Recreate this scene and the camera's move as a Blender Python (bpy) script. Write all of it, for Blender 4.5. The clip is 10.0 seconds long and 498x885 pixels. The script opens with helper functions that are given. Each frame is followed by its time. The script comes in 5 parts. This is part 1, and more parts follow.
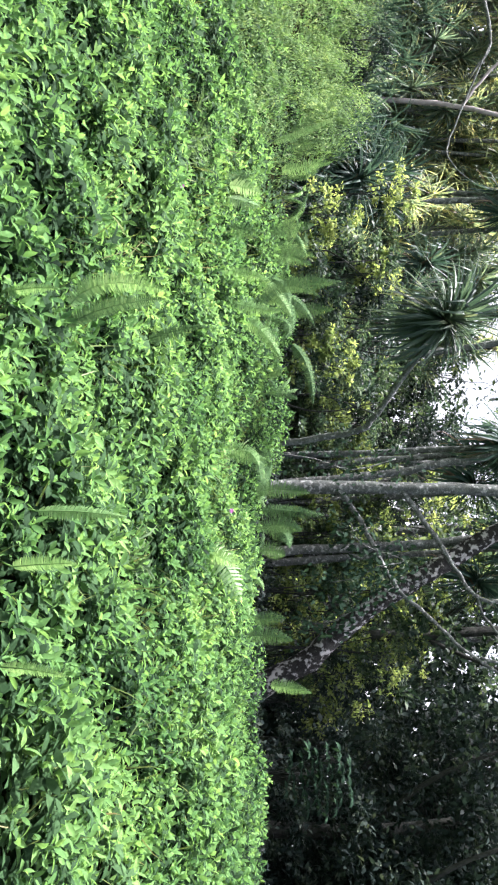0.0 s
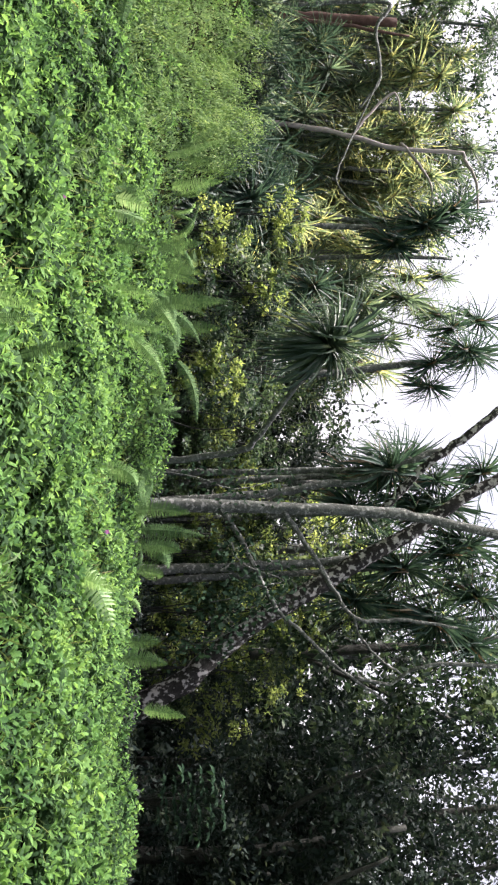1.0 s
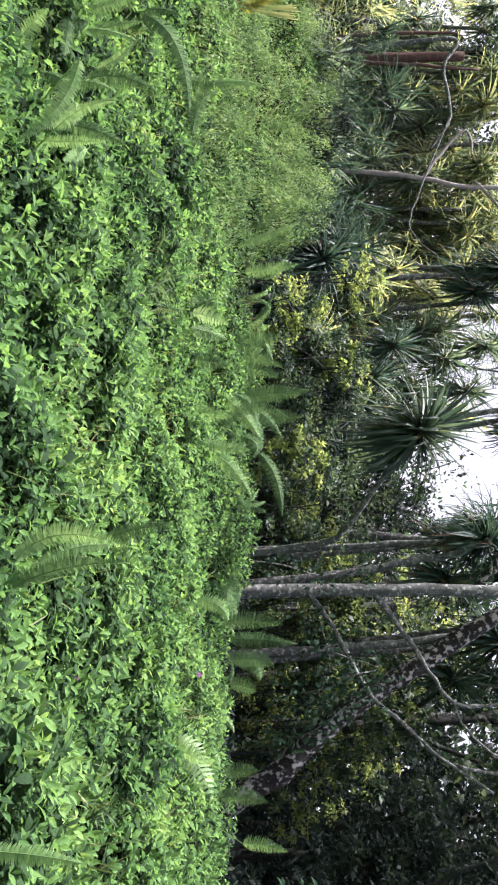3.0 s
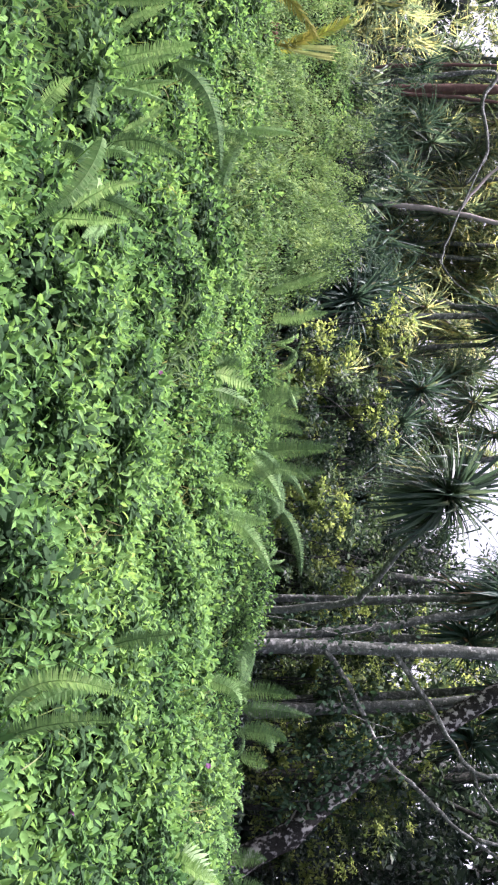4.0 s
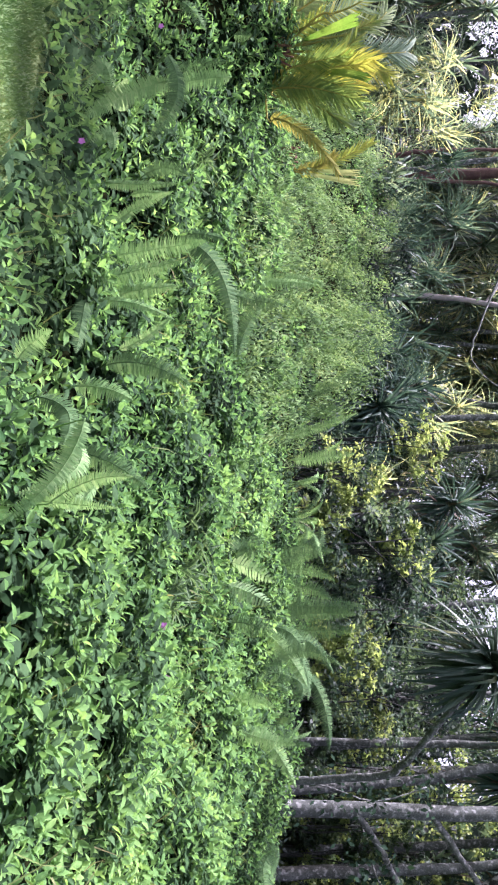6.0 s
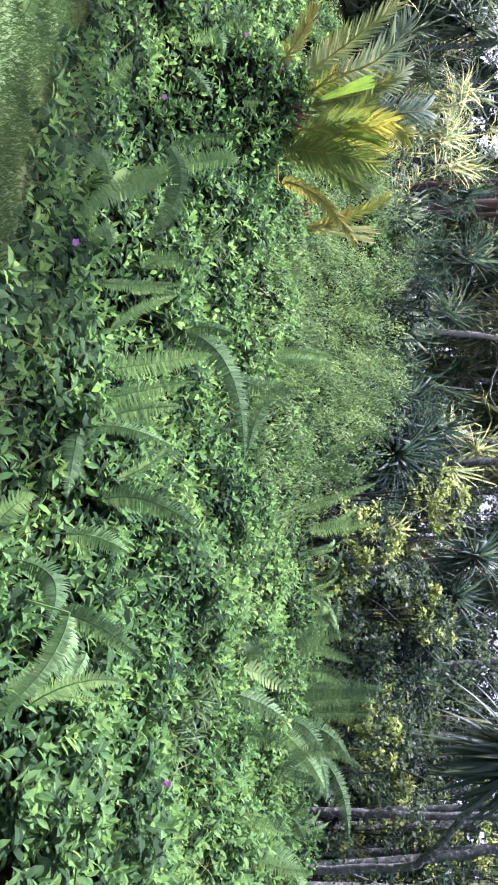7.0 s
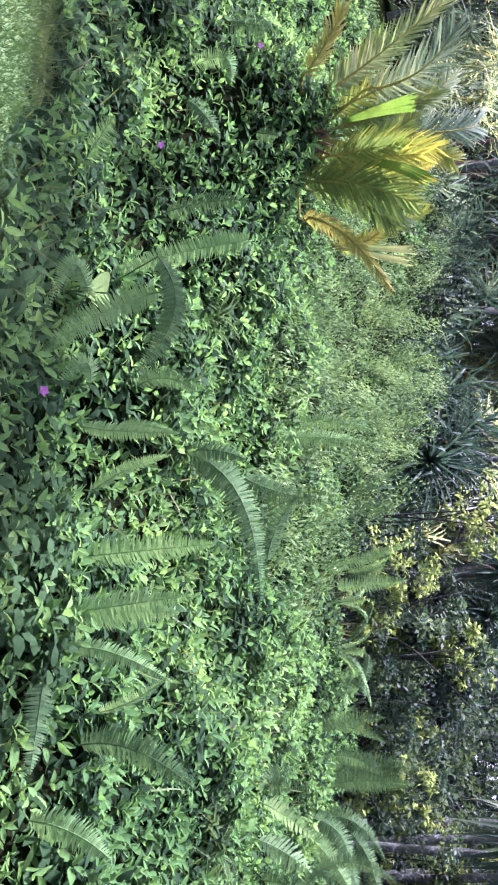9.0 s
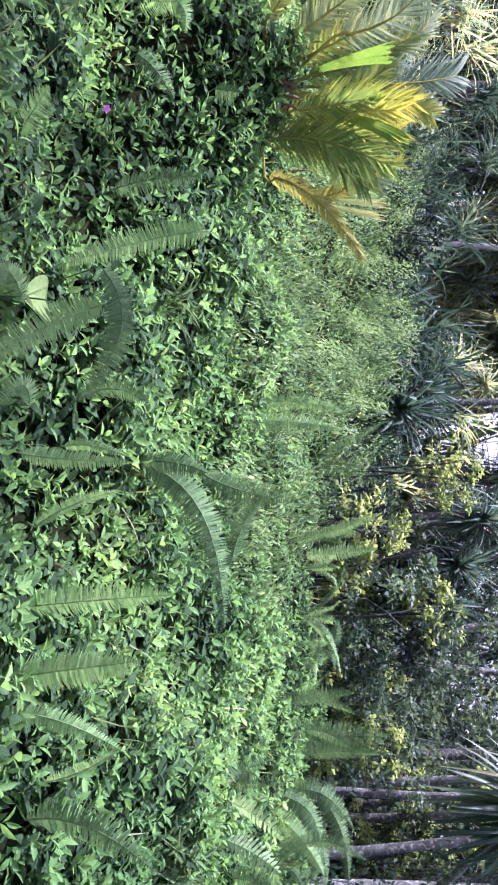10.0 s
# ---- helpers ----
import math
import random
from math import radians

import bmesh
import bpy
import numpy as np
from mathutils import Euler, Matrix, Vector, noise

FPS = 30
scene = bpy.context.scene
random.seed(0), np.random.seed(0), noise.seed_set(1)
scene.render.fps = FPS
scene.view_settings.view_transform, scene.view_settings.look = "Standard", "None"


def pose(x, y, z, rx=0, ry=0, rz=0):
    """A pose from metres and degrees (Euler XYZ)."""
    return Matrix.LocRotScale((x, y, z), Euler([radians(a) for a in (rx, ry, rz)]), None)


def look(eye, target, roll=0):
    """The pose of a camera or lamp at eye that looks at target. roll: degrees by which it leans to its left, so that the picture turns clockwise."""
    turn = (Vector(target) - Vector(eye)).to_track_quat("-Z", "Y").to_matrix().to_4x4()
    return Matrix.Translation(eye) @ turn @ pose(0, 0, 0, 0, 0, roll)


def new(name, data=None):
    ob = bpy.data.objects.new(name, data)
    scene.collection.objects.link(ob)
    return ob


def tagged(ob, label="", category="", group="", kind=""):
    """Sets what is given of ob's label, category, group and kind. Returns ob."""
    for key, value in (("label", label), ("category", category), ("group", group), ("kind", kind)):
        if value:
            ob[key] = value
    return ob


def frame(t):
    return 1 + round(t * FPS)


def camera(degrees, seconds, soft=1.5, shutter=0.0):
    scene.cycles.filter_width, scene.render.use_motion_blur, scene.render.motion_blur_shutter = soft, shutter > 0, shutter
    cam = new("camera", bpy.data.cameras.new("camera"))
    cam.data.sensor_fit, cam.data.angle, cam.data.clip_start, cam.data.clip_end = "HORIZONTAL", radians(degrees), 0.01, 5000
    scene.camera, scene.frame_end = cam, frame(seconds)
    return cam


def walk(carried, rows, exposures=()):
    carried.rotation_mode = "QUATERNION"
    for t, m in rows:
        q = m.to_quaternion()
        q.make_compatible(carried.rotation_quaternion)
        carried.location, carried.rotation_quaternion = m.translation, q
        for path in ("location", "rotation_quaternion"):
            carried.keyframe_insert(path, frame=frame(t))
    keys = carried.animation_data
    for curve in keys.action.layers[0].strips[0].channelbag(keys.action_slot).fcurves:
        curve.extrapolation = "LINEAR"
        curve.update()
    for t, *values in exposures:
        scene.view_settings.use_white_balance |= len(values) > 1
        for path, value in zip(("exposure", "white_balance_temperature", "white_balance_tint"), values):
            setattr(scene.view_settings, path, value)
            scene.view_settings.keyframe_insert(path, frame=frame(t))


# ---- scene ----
cam = camera(33.8, 10.0, 2.2)
METRES, EYE, TILT, LEAN, TURN = 8.0, 1.5, 0.0, -90.0, 0.0
ROWS = [
    (0.0, 0.0, 0.0, 0.0, 0.0, 0.0, -0.0),
    (0.5, 0.0076, 0.0039, 0.0039, -4.22, 0.92, -1.03),
    (1.0, 0.0135, 0.0148, 0.0115, -7.77, 1.02, -1.52),
    (1.5, 0.0073, 0.0196, 0.0475, -7.18, 1.83, -0.31),
    (2.0, 0.0027, 0.0384, 0.0848, -4.67, 2.7, 0.68),
    (3.5, -0.0088, 0.1008, 0.2177, -1.92, 1.71, 0.18),
    (4.0, -0.0083, 0.135, 0.2594, -1.37, 2.58, -1.45),
    (4.5, -0.0101, 0.1559, 0.3127, -1.32, 2.05, -1.68),
    (5.0, -0.0102, 0.1765, 0.3625, -0.74, 2.36, -1.31),
    (5.5, -0.0079, 0.2153, 0.4111, -0.66, 4.64, -1.3),
    (7.0, -0.0082, 0.3142, 0.5699, 1.1, 6.29, -0.86),
    (7.5, -0.0095, 0.3375, 0.6243, 2.28, 5.29, -1.79),
    (8.0, -0.0099, 0.3774, 0.6733, 2.86, 3.97, -2.19),
    (8.5, -0.0078, 0.4169, 0.7234, 2.39, 3.52, -2.02),
    (9.0, -0.0054, 0.4416, 0.7704, 2.89, 1.26, -0.4),
    (9.5, -0.0055, 0.4757, 0.8134, 2.2, 0.13, -0.28),
    (10.0, -0.0012, 0.5005, 0.8439, 0.77, -4.49, 0.14),
]
EXPOSURES = [(0.0, 2.53, 5860, 20), (0.5, 2.19, 5960, 19), (1.0, 2.02, 6310, 21), (1.5, 1.92, 6260, 20), (2.0, 1.83, 6210, 22), (3.5, 2.17, 5900, 28), (4.5, 2.19, 5870, 34),
             (5.5, 2.32, 5720, 36), (7.0, 2.24, 5390, 39), (8.0, 2.37, 5250, 40), (8.5, 2.45, 5270, 42), (10.0, 2.40, 5290, 48)]
walk(cam, [(t, pose(0, 0, EYE, TILT, LEAN, TURN) @ pose(METRES * x, METRES * y, METRES * z, 90 + pitch, roll, yaw)) for t, x, y, z, yaw, pitch, roll in ROWS], EXPOSURES)

# ---- sky and sun ----
SUN_AZ, SUN_EL = radians(-78), radians(63)  # azimuth from +y towards +x
world = bpy.data.worlds.new("sky")
world.use_nodes = True
scene.world = world
sky = world.node_tree.nodes.new("ShaderNodeTexSky")
sky.sky_type, sky.sun_disc = "NISHITA", False
sky.sun_elevation, sky.sun_rotation = SUN_EL, SUN_AZ
sky.air_density, sky.dust_density, sky.ozone_density = 1.0, 10.0, 0.2
background = world.node_tree.nodes["Background"]
background.inputs["Strength"].default_value = 0.08
# white haze that thins with height
haze_at = world.node_tree.nodes.new("ShaderNodeTexCoord")
haze_z = world.node_tree.nodes.new("ShaderNodeSeparateXYZ")
haze_fade = world.node_tree.nodes.new("ShaderNodeMapRange")
haze_fade.inputs["From Min"].default_value, haze_fade.inputs["From Max"].default_value = 0.12, 0.62
haze_fade.inputs["To Min"].default_value, haze_fade.inputs["To Max"].default_value = 0.92, 0.0
haze = world.node_tree.nodes.new("ShaderNodeMix")
haze.data_type = "RGBA"
haze.inputs[7].default_value = (4.6, 4.55, 4.4, 1)
world.node_tree.links.new(haze_at.outputs["Generated"], haze_z.inputs[0])
world.node_tree.links.new(haze_z.outputs["Z"], haze_fade.inputs["Value"])
world.node_tree.links.new(haze_fade.outputs[0], haze.inputs[0])
world.node_tree.links.new(sky.outputs["Color"], haze.inputs[6])
world.node_tree.links.new(haze.outputs[2], background.inputs["Color"])
sun = new("sun", bpy.data.lights.new("sun", "SUN"))
sun.data.energy, sun.data.angle, sun.data.color = 5.0, radians(3), (1.0, 0.95, 0.86)
to_sun = Vector((math.sin(SUN_AZ) * math.cos(SUN_EL), math.cos(SUN_AZ) * math.cos(SUN_EL), math.sin(SUN_EL)))
sun.matrix_world = look(to_sun * 60, (0, 0, 0))

rng = np.random.default_rng(11)


# ---- materials ----
def material(name):
    mat = bpy.data.materials.new(name)
    mat.use_nodes = True
    nodes, links = mat.node_tree.nodes, mat.node_tree.links
    return mat, nodes, links, nodes["Principled BSDF"]


def ramp(nodes, stops):
    node = nodes.new("ShaderNodeValToRGB")
    while len(node.color_ramp.elements) < len(stops):
        node.color_ramp.elements.new(0.5)
    for el, (at, col) in zip(node.color_ramp.elements, stops):
        el.position, el.color = at, (*col, 1)
    return node


def noise_tex(nodes, links, scale, detail=3.0, source="Object"):
    coords = nodes.new("ShaderNodeTexCoord")
    node = nodes.new("ShaderNodeTexNoise")
    node.inputs["Scale"].default_value, node.inputs["Detail"].default_value = scale, detail
    links.new(coords.outputs[source], node.inputs["Vector"])
    return node


def leaf_material(name, stops, rough=0.45, glow=0.35, patches=0.7, single=False, tint=1.5, gloss=0.2):
    """Foliage: each leaf takes its own hue from stops; broad patches shift it; light passes through it."""
    mat, nodes, links, bsdf = material(name)
    if single:
        pick = nodes.new("ShaderNodeObjectInfo").outputs["Random"]
    else:
        pick = nodes.new("ShaderNodeNewGeometry").outputs["Random Per Island"]
    broad = noise_tex(nodes, links, patches)
    fine = noise_tex(nodes, links, 45.0, 2.0)
    add = nodes.new("ShaderNodeMath")
    add.operation = "MULTIPLY_ADD"
    add.inputs[1].default_value = 0.42
    links.new(pick, add.inputs[0])
    scaled = nodes.new("ShaderNodeMath")
    scaled.operation = "MULTIPLY_ADD"
    scaled.inputs[1].default_value, scaled.inputs[2].default_value = 1.9, -0.66
    links.new(broad.outputs["Fac"], scaled.inputs[0])
    links.new(scaled.outputs[0], add.inputs[2])
    colour = ramp(nodes, [(at, tuple(0.58 * c for c in col)) for at, col in stops])
    links.new(add.outputs[0], colour.inputs["Fac"])
    mott = nodes.new("ShaderNodeMix")
    mott.data_type, mott.blend_type = "RGBA", "MULTIPLY"
    mott.inputs[0].default_value = 0.5
    grey = ramp(nodes, [(0.3, (0.55, 0.55, 0.5)), (0.7, (1.0, 1.0, 1.0))])
    links.new(fine.outputs["Fac"], grey.inputs["Fac"])
    links.new(colour.outputs["Color"], mott.inputs[6])
    links.new(grey.outputs["Color"], mott.inputs[7])
    links.new(mott.outputs[2], bsdf.inputs["Base Color"])
    bsdf.inputs["Roughness"].default_value = rough
    bsdf.inputs["Specular IOR Level"].default_value = gloss
    bump = nodes.new("ShaderNodeBump")
    bump.inputs["Strength"].default_value, bump.inputs["Distance"].default_value = 0.25, 0.01
    links.new(fine.outputs["Fac"], bump.inputs["Height"])
    links.new(bump.outputs["Normal"], bsdf.inputs["Normal"])
    thin = nodes.new("ShaderNodeBsdfTranslucent")
    warm = nodes.new("ShaderNodeMix")
    warm.data_type, warm.blend_type = "RGBA", "MULTIPLY"
    warm.inputs[0].default_value = 1.0
    warm.inputs[7].default_value = (tint * 1.1, tint * 1.05, tint * 0.75, 1)
    links.new(mott.outputs[2], warm.inputs[6])
    links.new(warm.outputs[2], thin.inputs["Color"])
    both = nodes.new("ShaderNodeMixShader")
    both.inputs[0].default_value = glow
    links.new(bsdf.outputs[0], both.inputs[1])
    links.new(thin.outputs[0], both.inputs[2])
    links.new(both.outputs[0], nodes["Material Output"].inputs["Surface"])
    return mat


def rough_material(name, stops, scale, rough=0.85, bump=0.5, distance=0.02, spots=None, spot_scale=6.0, spot_at=(0.56, 0.62), gloss=0.12):
    """Bark, soil and thatch: noise at two scales, relief, and blotches of a second colour."""
    mat, nodes, links, bsdf = material(name)
    big, fine = noise_tex(nodes, links, scale, 6.0), noise_tex(nodes, links, scale * 9, 4.0)
    mix = nodes.new("ShaderNodeMath")
    mix.operation = "MULTIPLY_ADD"
    mix.inputs[1].default_value = 0.5
    links.new(fine.outputs["Fac"], mix.inputs[0])
    half = nodes.new("ShaderNodeMath")
    half.operation = "MULTIPLY"
    half.inputs[1].default_value = 0.5
    links.new(big.outputs["Fac"], half.inputs[0])
    links.new(half.outputs[0], mix.inputs[2])
    colour = ramp(nodes, [(at, tuple(0.7 * c for c in col)) for at, col in stops])
    links.new(mix.outputs[0], colour.inputs["Fac"])
    out = colour.outputs["Color"]
    if spots:
        blot = noise_tex(nodes, links, spot_scale, 5.0)
        edge = ramp(nodes, [(spot_at[0], (0, 0, 0)), (spot_at[1], (1, 1, 1))])
        links.new(blot.outputs["Fac"], edge.inputs["Fac"])
        over = nodes.new("ShaderNodeMix")
        over.data_type = "RGBA"
        over.inputs[7].default_value = (*(0.7 * c for c in spots), 1)
        links.new(edge.outputs["Color"], over.inputs[0])
        links.new(out, over.inputs[6])
        out = over.outputs[2]
    links.new(out, bsdf.inputs["Base Color"])
    bsdf.inputs["Roughness"].default_value = rough
    bsdf.inputs["Specular IOR Level"].default_value = gloss
    node = nodes.new("ShaderNodeBump")
    node.inputs["Strength"].default_value, node.inputs["Distance"].default_value = bump, distance
    links.new(mix.outputs[0], node.inputs["Height"])
    links.new(node.outputs["Normal"], bsdf.inputs["Normal"])
    return mat


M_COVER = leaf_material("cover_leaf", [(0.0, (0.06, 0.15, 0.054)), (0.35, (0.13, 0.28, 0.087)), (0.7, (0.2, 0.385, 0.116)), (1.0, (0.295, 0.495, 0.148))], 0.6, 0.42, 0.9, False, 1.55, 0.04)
# older leaves; the shade between leaf tips is put into this dark green
M_COVER_OLD_SHADED = leaf_material("cover_leaf_old_shaded", [(0.0, (0.013, 0.03, 0.015)), (0.5, (0.041, 0.09, 0.037)), (1.0, (0.1, 0.195, 0.077))], 0.7, 0.28, 0.9, False, 1.5, 0.04)
M_VINE = leaf_material("vine_leaf", [(0.0, (0.03, 0.072, 0.028)), (0.35, (0.1, 0.195, 0.066)), (0.7, (0.215, 0.36, 0.125)), (1.0, (0.4, 0.54, 0.22))], 0.65, 0.38, 1.6, False, 1.5, 0.06)
M_FERN = leaf_material("fern_leaf", [(0.0, (0.15, 0.31, 0.11)), (0.5, (0.27, 0.47, 0.185)), (1.0, (0.43, 0.62, 0.29))], 0.7, 0.36, 1.5, False, 1.5, 0.05)
M_FERN_WIDE = leaf_material("fern_leaf_broad", [(0.0, (0.2, 0.36, 0.16)), (0.5, (0.33, 0.52, 0.25)), (1.0, (0.46, 0.62, 0.33))], 0.5, 0.34, 1.5, False, 1.5, 0.15)
M_FERN_DEEP = leaf_material("fern_leaf_deep", [(0.0, (0.06, 0.13, 0.055)), (0.5, (0.12, 0.225, 0.095)), (1.0, (0.23, 0.36, 0.16))], 0.7, 0.36, 1.5, False, 1.5, 0.04)
M_GRASS = leaf_material("grass_blade", [(0.0, (0.062, 0.145, 0.047)), (0.5, (0.115, 0.21, 0.07)), (1.0, (0.22, 0.28, 0.105))], 0.65, 0.34, 0.8, False, 1.5, 0.05)
M_STALK = leaf_material("tall_grass", [(0.0, (0.10, 0.17, 0.05)), (0.6, (0.17, 0.24, 0.07)), (1.0, (0.33, 0.30, 0.15))], 0.55, 0.3, 0.9)
M_TUFT = leaf_material("tuft_blade", [(0.0, (0.07, 0.14, 0.06)), (0.6, (0.13, 0.23, 0.09)), (1.0, (0.24, 0.33, 0.15))], 0.55, 0.3, 0.9, True)
M_PALM = leaf_material("palm_leaf", [(0.0, (0.17, 0.26, 0.05)), (0.4, (0.32, 0.40, 0.07)), (0.75, (0.56, 0.55, 0.1)), (1.0, (0.85, 0.66, 0.15))], 0.5, 0.5, 1.6, False, 1.6)
M_PALM_GREY = leaf_material("palm_leaf_grey", [(0.0, (0.11, 0.185, 0.115)), (0.5, (0.2, 0.3, 0.2)), (1.0, (0.36, 0.45, 0.31))], 0.6, 0.38, 1.6, False, 1.4, 0.08)
M_PALM_LIME = leaf_material("palm_leaf_lime", [(0.0, (0.07, 0.17, 0.025)), (0.6, (0.15, 0.28, 0.04)), (1.0, (0.27, 0.4, 0.07))], 0.45, 0.4, 2.0)
M_PALM_PALE = leaf_material("palm_leaf_pale", [(0.0, (0.16, 0.24, 0.09)), (0.5, (0.29, 0.39, 0.16)), (1.0, (0.5, 0.55, 0.27))], 0.6, 0.45, 1.6, False, 1.5, 0.08)
M_PALM_GREEN = leaf_material("palm_leaf_green", [(0.0, (0.10, 0.18, 0.05)), (0.5, (0.2, 0.3, 0.075)), (0.8, (0.36, 0.42, 0.1)), (1.0, (0.6, 0.52, 0.14))], 0.45, 0.45, 1.6, False, 1.6, 0.15)
M_PALM_OLD = leaf_material("palm_leaf_old", [(0.0, (0.2, 0.215, 0.05)), (0.6, (0.4, 0.39, 0.09)), (1.0, (0.68, 0.56, 0.17))], 0.65, 0.4, 2.0, False, 1.5, 0.08)
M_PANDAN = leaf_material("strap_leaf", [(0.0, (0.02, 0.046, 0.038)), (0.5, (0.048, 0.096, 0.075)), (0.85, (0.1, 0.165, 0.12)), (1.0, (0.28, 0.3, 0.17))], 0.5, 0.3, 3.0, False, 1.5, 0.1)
# yellowing leaves, with sun painted into the brighter stops too
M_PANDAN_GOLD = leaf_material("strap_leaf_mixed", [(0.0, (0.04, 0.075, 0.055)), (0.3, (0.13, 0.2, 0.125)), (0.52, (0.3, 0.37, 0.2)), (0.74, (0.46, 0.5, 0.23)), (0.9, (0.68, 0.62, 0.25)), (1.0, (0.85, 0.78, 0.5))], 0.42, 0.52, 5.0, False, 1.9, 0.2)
M_PANDAN_GREY = leaf_material("strap_leaf_grey", [(0.0, (0.045, 0.085, 0.066)), (0.5, (0.125, 0.195, 0.135)), (0.85, (0.27, 0.35, 0.22)), (1.0, (0.56, 0.54, 0.27))], 0.45, 0.48, 4.0, False, 1.7, 0.16)
M_THATCH = leaf_material("dead_strap_leaf", [(0.0, (0.09, 0.07, 0.05)), (0.6, (0.22, 0.17, 0.12)), (1.0, (0.46, 0.40, 0.31))], 0.7, 0.2, 1.0)
# wood leaves in three tones: deep shade, then strong and weaker sun, painted in
M_SHADE_TONED = leaf_material("shade_toned_leaf", [(0.0, (0.007, 0.014, 0.013)), (0.55, (0.02, 0.036, 0.031)), (0.8, (0.04, 0.062, 0.046)), (1.0, (0.085, 0.115, 0.072))], 0.6, 0.25, 1.0, False, 1.5, 0.08)
M_SUN_TONED = leaf_material("sun_toned_leaf", [(0.0, (0.07, 0.125, 0.045)), (0.5, (0.23, 0.315, 0.105)), (1.0, (0.42, 0.5, 0.19))], 0.55, 0.55, 1.4, False, 1.65, 0.1)
M_LIT_TONED = leaf_material("lit_toned_leaf", [(0.0, (0.02, 0.04, 0.024)), (0.5, (0.054, 0.096, 0.052)), (0.85, (0.145, 0.21, 0.085)), (1.0, (0.32, 0.4, 0.14))], 0.5, 0.42, 1.6, False, 1.6, 0.15)
M_OLIVE = leaf_material("olive_leaf", [(0.0, (0.01, 0.024, 0.018)), (0.4, (0.034, 0.068, 0.046)), (0.7, (0.094, 0.155, 0.092)), (1.0, (0.26, 0.35, 0.18))], 0.5, 0.38, 1.4, False, 1.5, 0.16)
M_WHORL = leaf_material("broad_leaf", [(0.0, (0.014, 0.034, 0.02)), (0.6, (0.03, 0.066, 0.038)), (1.0, (0.06, 0.12, 0.066))], 0.7, 0.25, 1.0, False, 1.5, 0.04)
M_PETAL = leaf_material("petal", [(0.0, (0.62, 0.2, 0.66)), (1.0, (0.85, 0.36, 0.88))], 0.5, 0.3, 4.0)
M_BARK = rough_material("bark", [(0.3, (0.03, 0.034, 0.031)), (0.5, (0.088, 0.098, 0.09)), (0.7, (0.21, 0.23, 0.215))], 6.0, 0.85, 1.0, 0.03, (0.34, 0.35, 0.34), 14.0, (0.54, 0.66))
# darker copy of the bark, with the wood's shade in its colour
M_BARK_SHADED = rough_material("shade_toned_bark", [(0.3, (0.012, 0.013, 0.011)), (0.5, (0.029, 0.032, 0.028)), (0.7, (0.068, 0.074, 0.066))], 8.0, 0.9, 1.0, 0.03)
M_LICHEN = rough_material("lichen_bark", [(0.3, (0.008, 0.008, 0.008)), (0.5, (0.02, 0.02, 0.019)), (0.7, (0.07, 0.069, 0.066))], 9.0, 0.85, 1.0, 0.04, (0.4, 0.4, 0.39), 9.5, (0.51, 0.6))
M_PALE = rough_material("pale_bark", [(0.3, (0.20, 0.18, 0.17)), (0.55, (0.34, 0.31, 0.30)), (0.75, (0.50, 0.47, 0.45))], 9.0, 0.8, 0.5)
M_RED = rough_material("red_bark", [(0.3, (0.05, 0.03, 0.026)), (0.55, (0.11, 0.065, 0.055)), (0.75, (0.19, 0.13, 0.11))], 9.0, 0.8, 0.5)
M_SHEATH = rough_material("palm_sheath", [(0.3, (0.06, 0.03, 0.02)), (0.55, (0.14, 0.07, 0.04)), (0.75, (0.22, 0.12, 0.06))], 14.0, 0.7, 0.5)
# soil painted near black, as the shade in gaps between the leaves
M_SOIL_SHADED = rough_material("soil", [(0.3, (0.004, 0.006, 0.002)), (0.5, (0.008, 0.01, 0.004)), (0.7, (0.014, 0.017, 0.007))], 2.0, 0.95, 0.6, 0.03, (0.006, 0.012, 0.005), 3.0, (0.5, 0.6), 0.0)
M_LAWN = rough_material("turf", [(0.3, (0.05, 0.1, 0.034)), (0.5, (0.09, 0.15, 0.05)), (0.7, (0.15, 0.195, 0.072))], 1.6, 0.9, 0.7, 0.02, (0.085, 0.12, 0.05), 1.3, (0.52, 0.7))


# ---- building helpers ----
def mesh_of(name, verts, faces, mat, smooth=False):
    me = bpy.data.meshes.new(name)
    verts, faces = np.asarray(verts, np.float32), np.asarray(faces, np.int32)
    n, k = faces.shape
    me.vertices.add(len(verts))
    me.vertices.foreach_set("co", verts.ravel())
    me.loops.add(n * k)
    me.loops.foreach_set("vertex_index", faces.ravel())
    me.polygons.add(n)
    me.polygons.foreach_set("loop_start", np.arange(0, n * k, k, dtype=np.int32))
    if smooth:
        me.polygons.foreach_set("use_smooth", np.ones(n, bool))
    me.update(calc_edges=True)
    me.validate()
    me.materials.append(mat)
    return me


def part(name, geo, mat, parent, label="", smooth=False):
    ob = new(name, mesh_of(name, geo[0], geo[1], mat, smooth))
    ob.parent = parent
    return tagged(ob, label)


def thing(name, at, label, category, group=""):
    ob = new(name)
    ob.location, ob.empty_display_size = at, 0.2
    return tagged(ob, label, category, group)


def unit(a):
    a = np.asarray(a, float)
    return a / np.maximum(np.linalg.norm(a, axis=-1, keepdims=True), 1e-9)


def join(*geos):
    verts, faces, n = [], [], 0
    for v, f in geos:
        verts.append(v)
        faces.append(np.asarray(f) + n)
        n += len(v)
    return np.concatenate(verts), np.concatenate(faces)


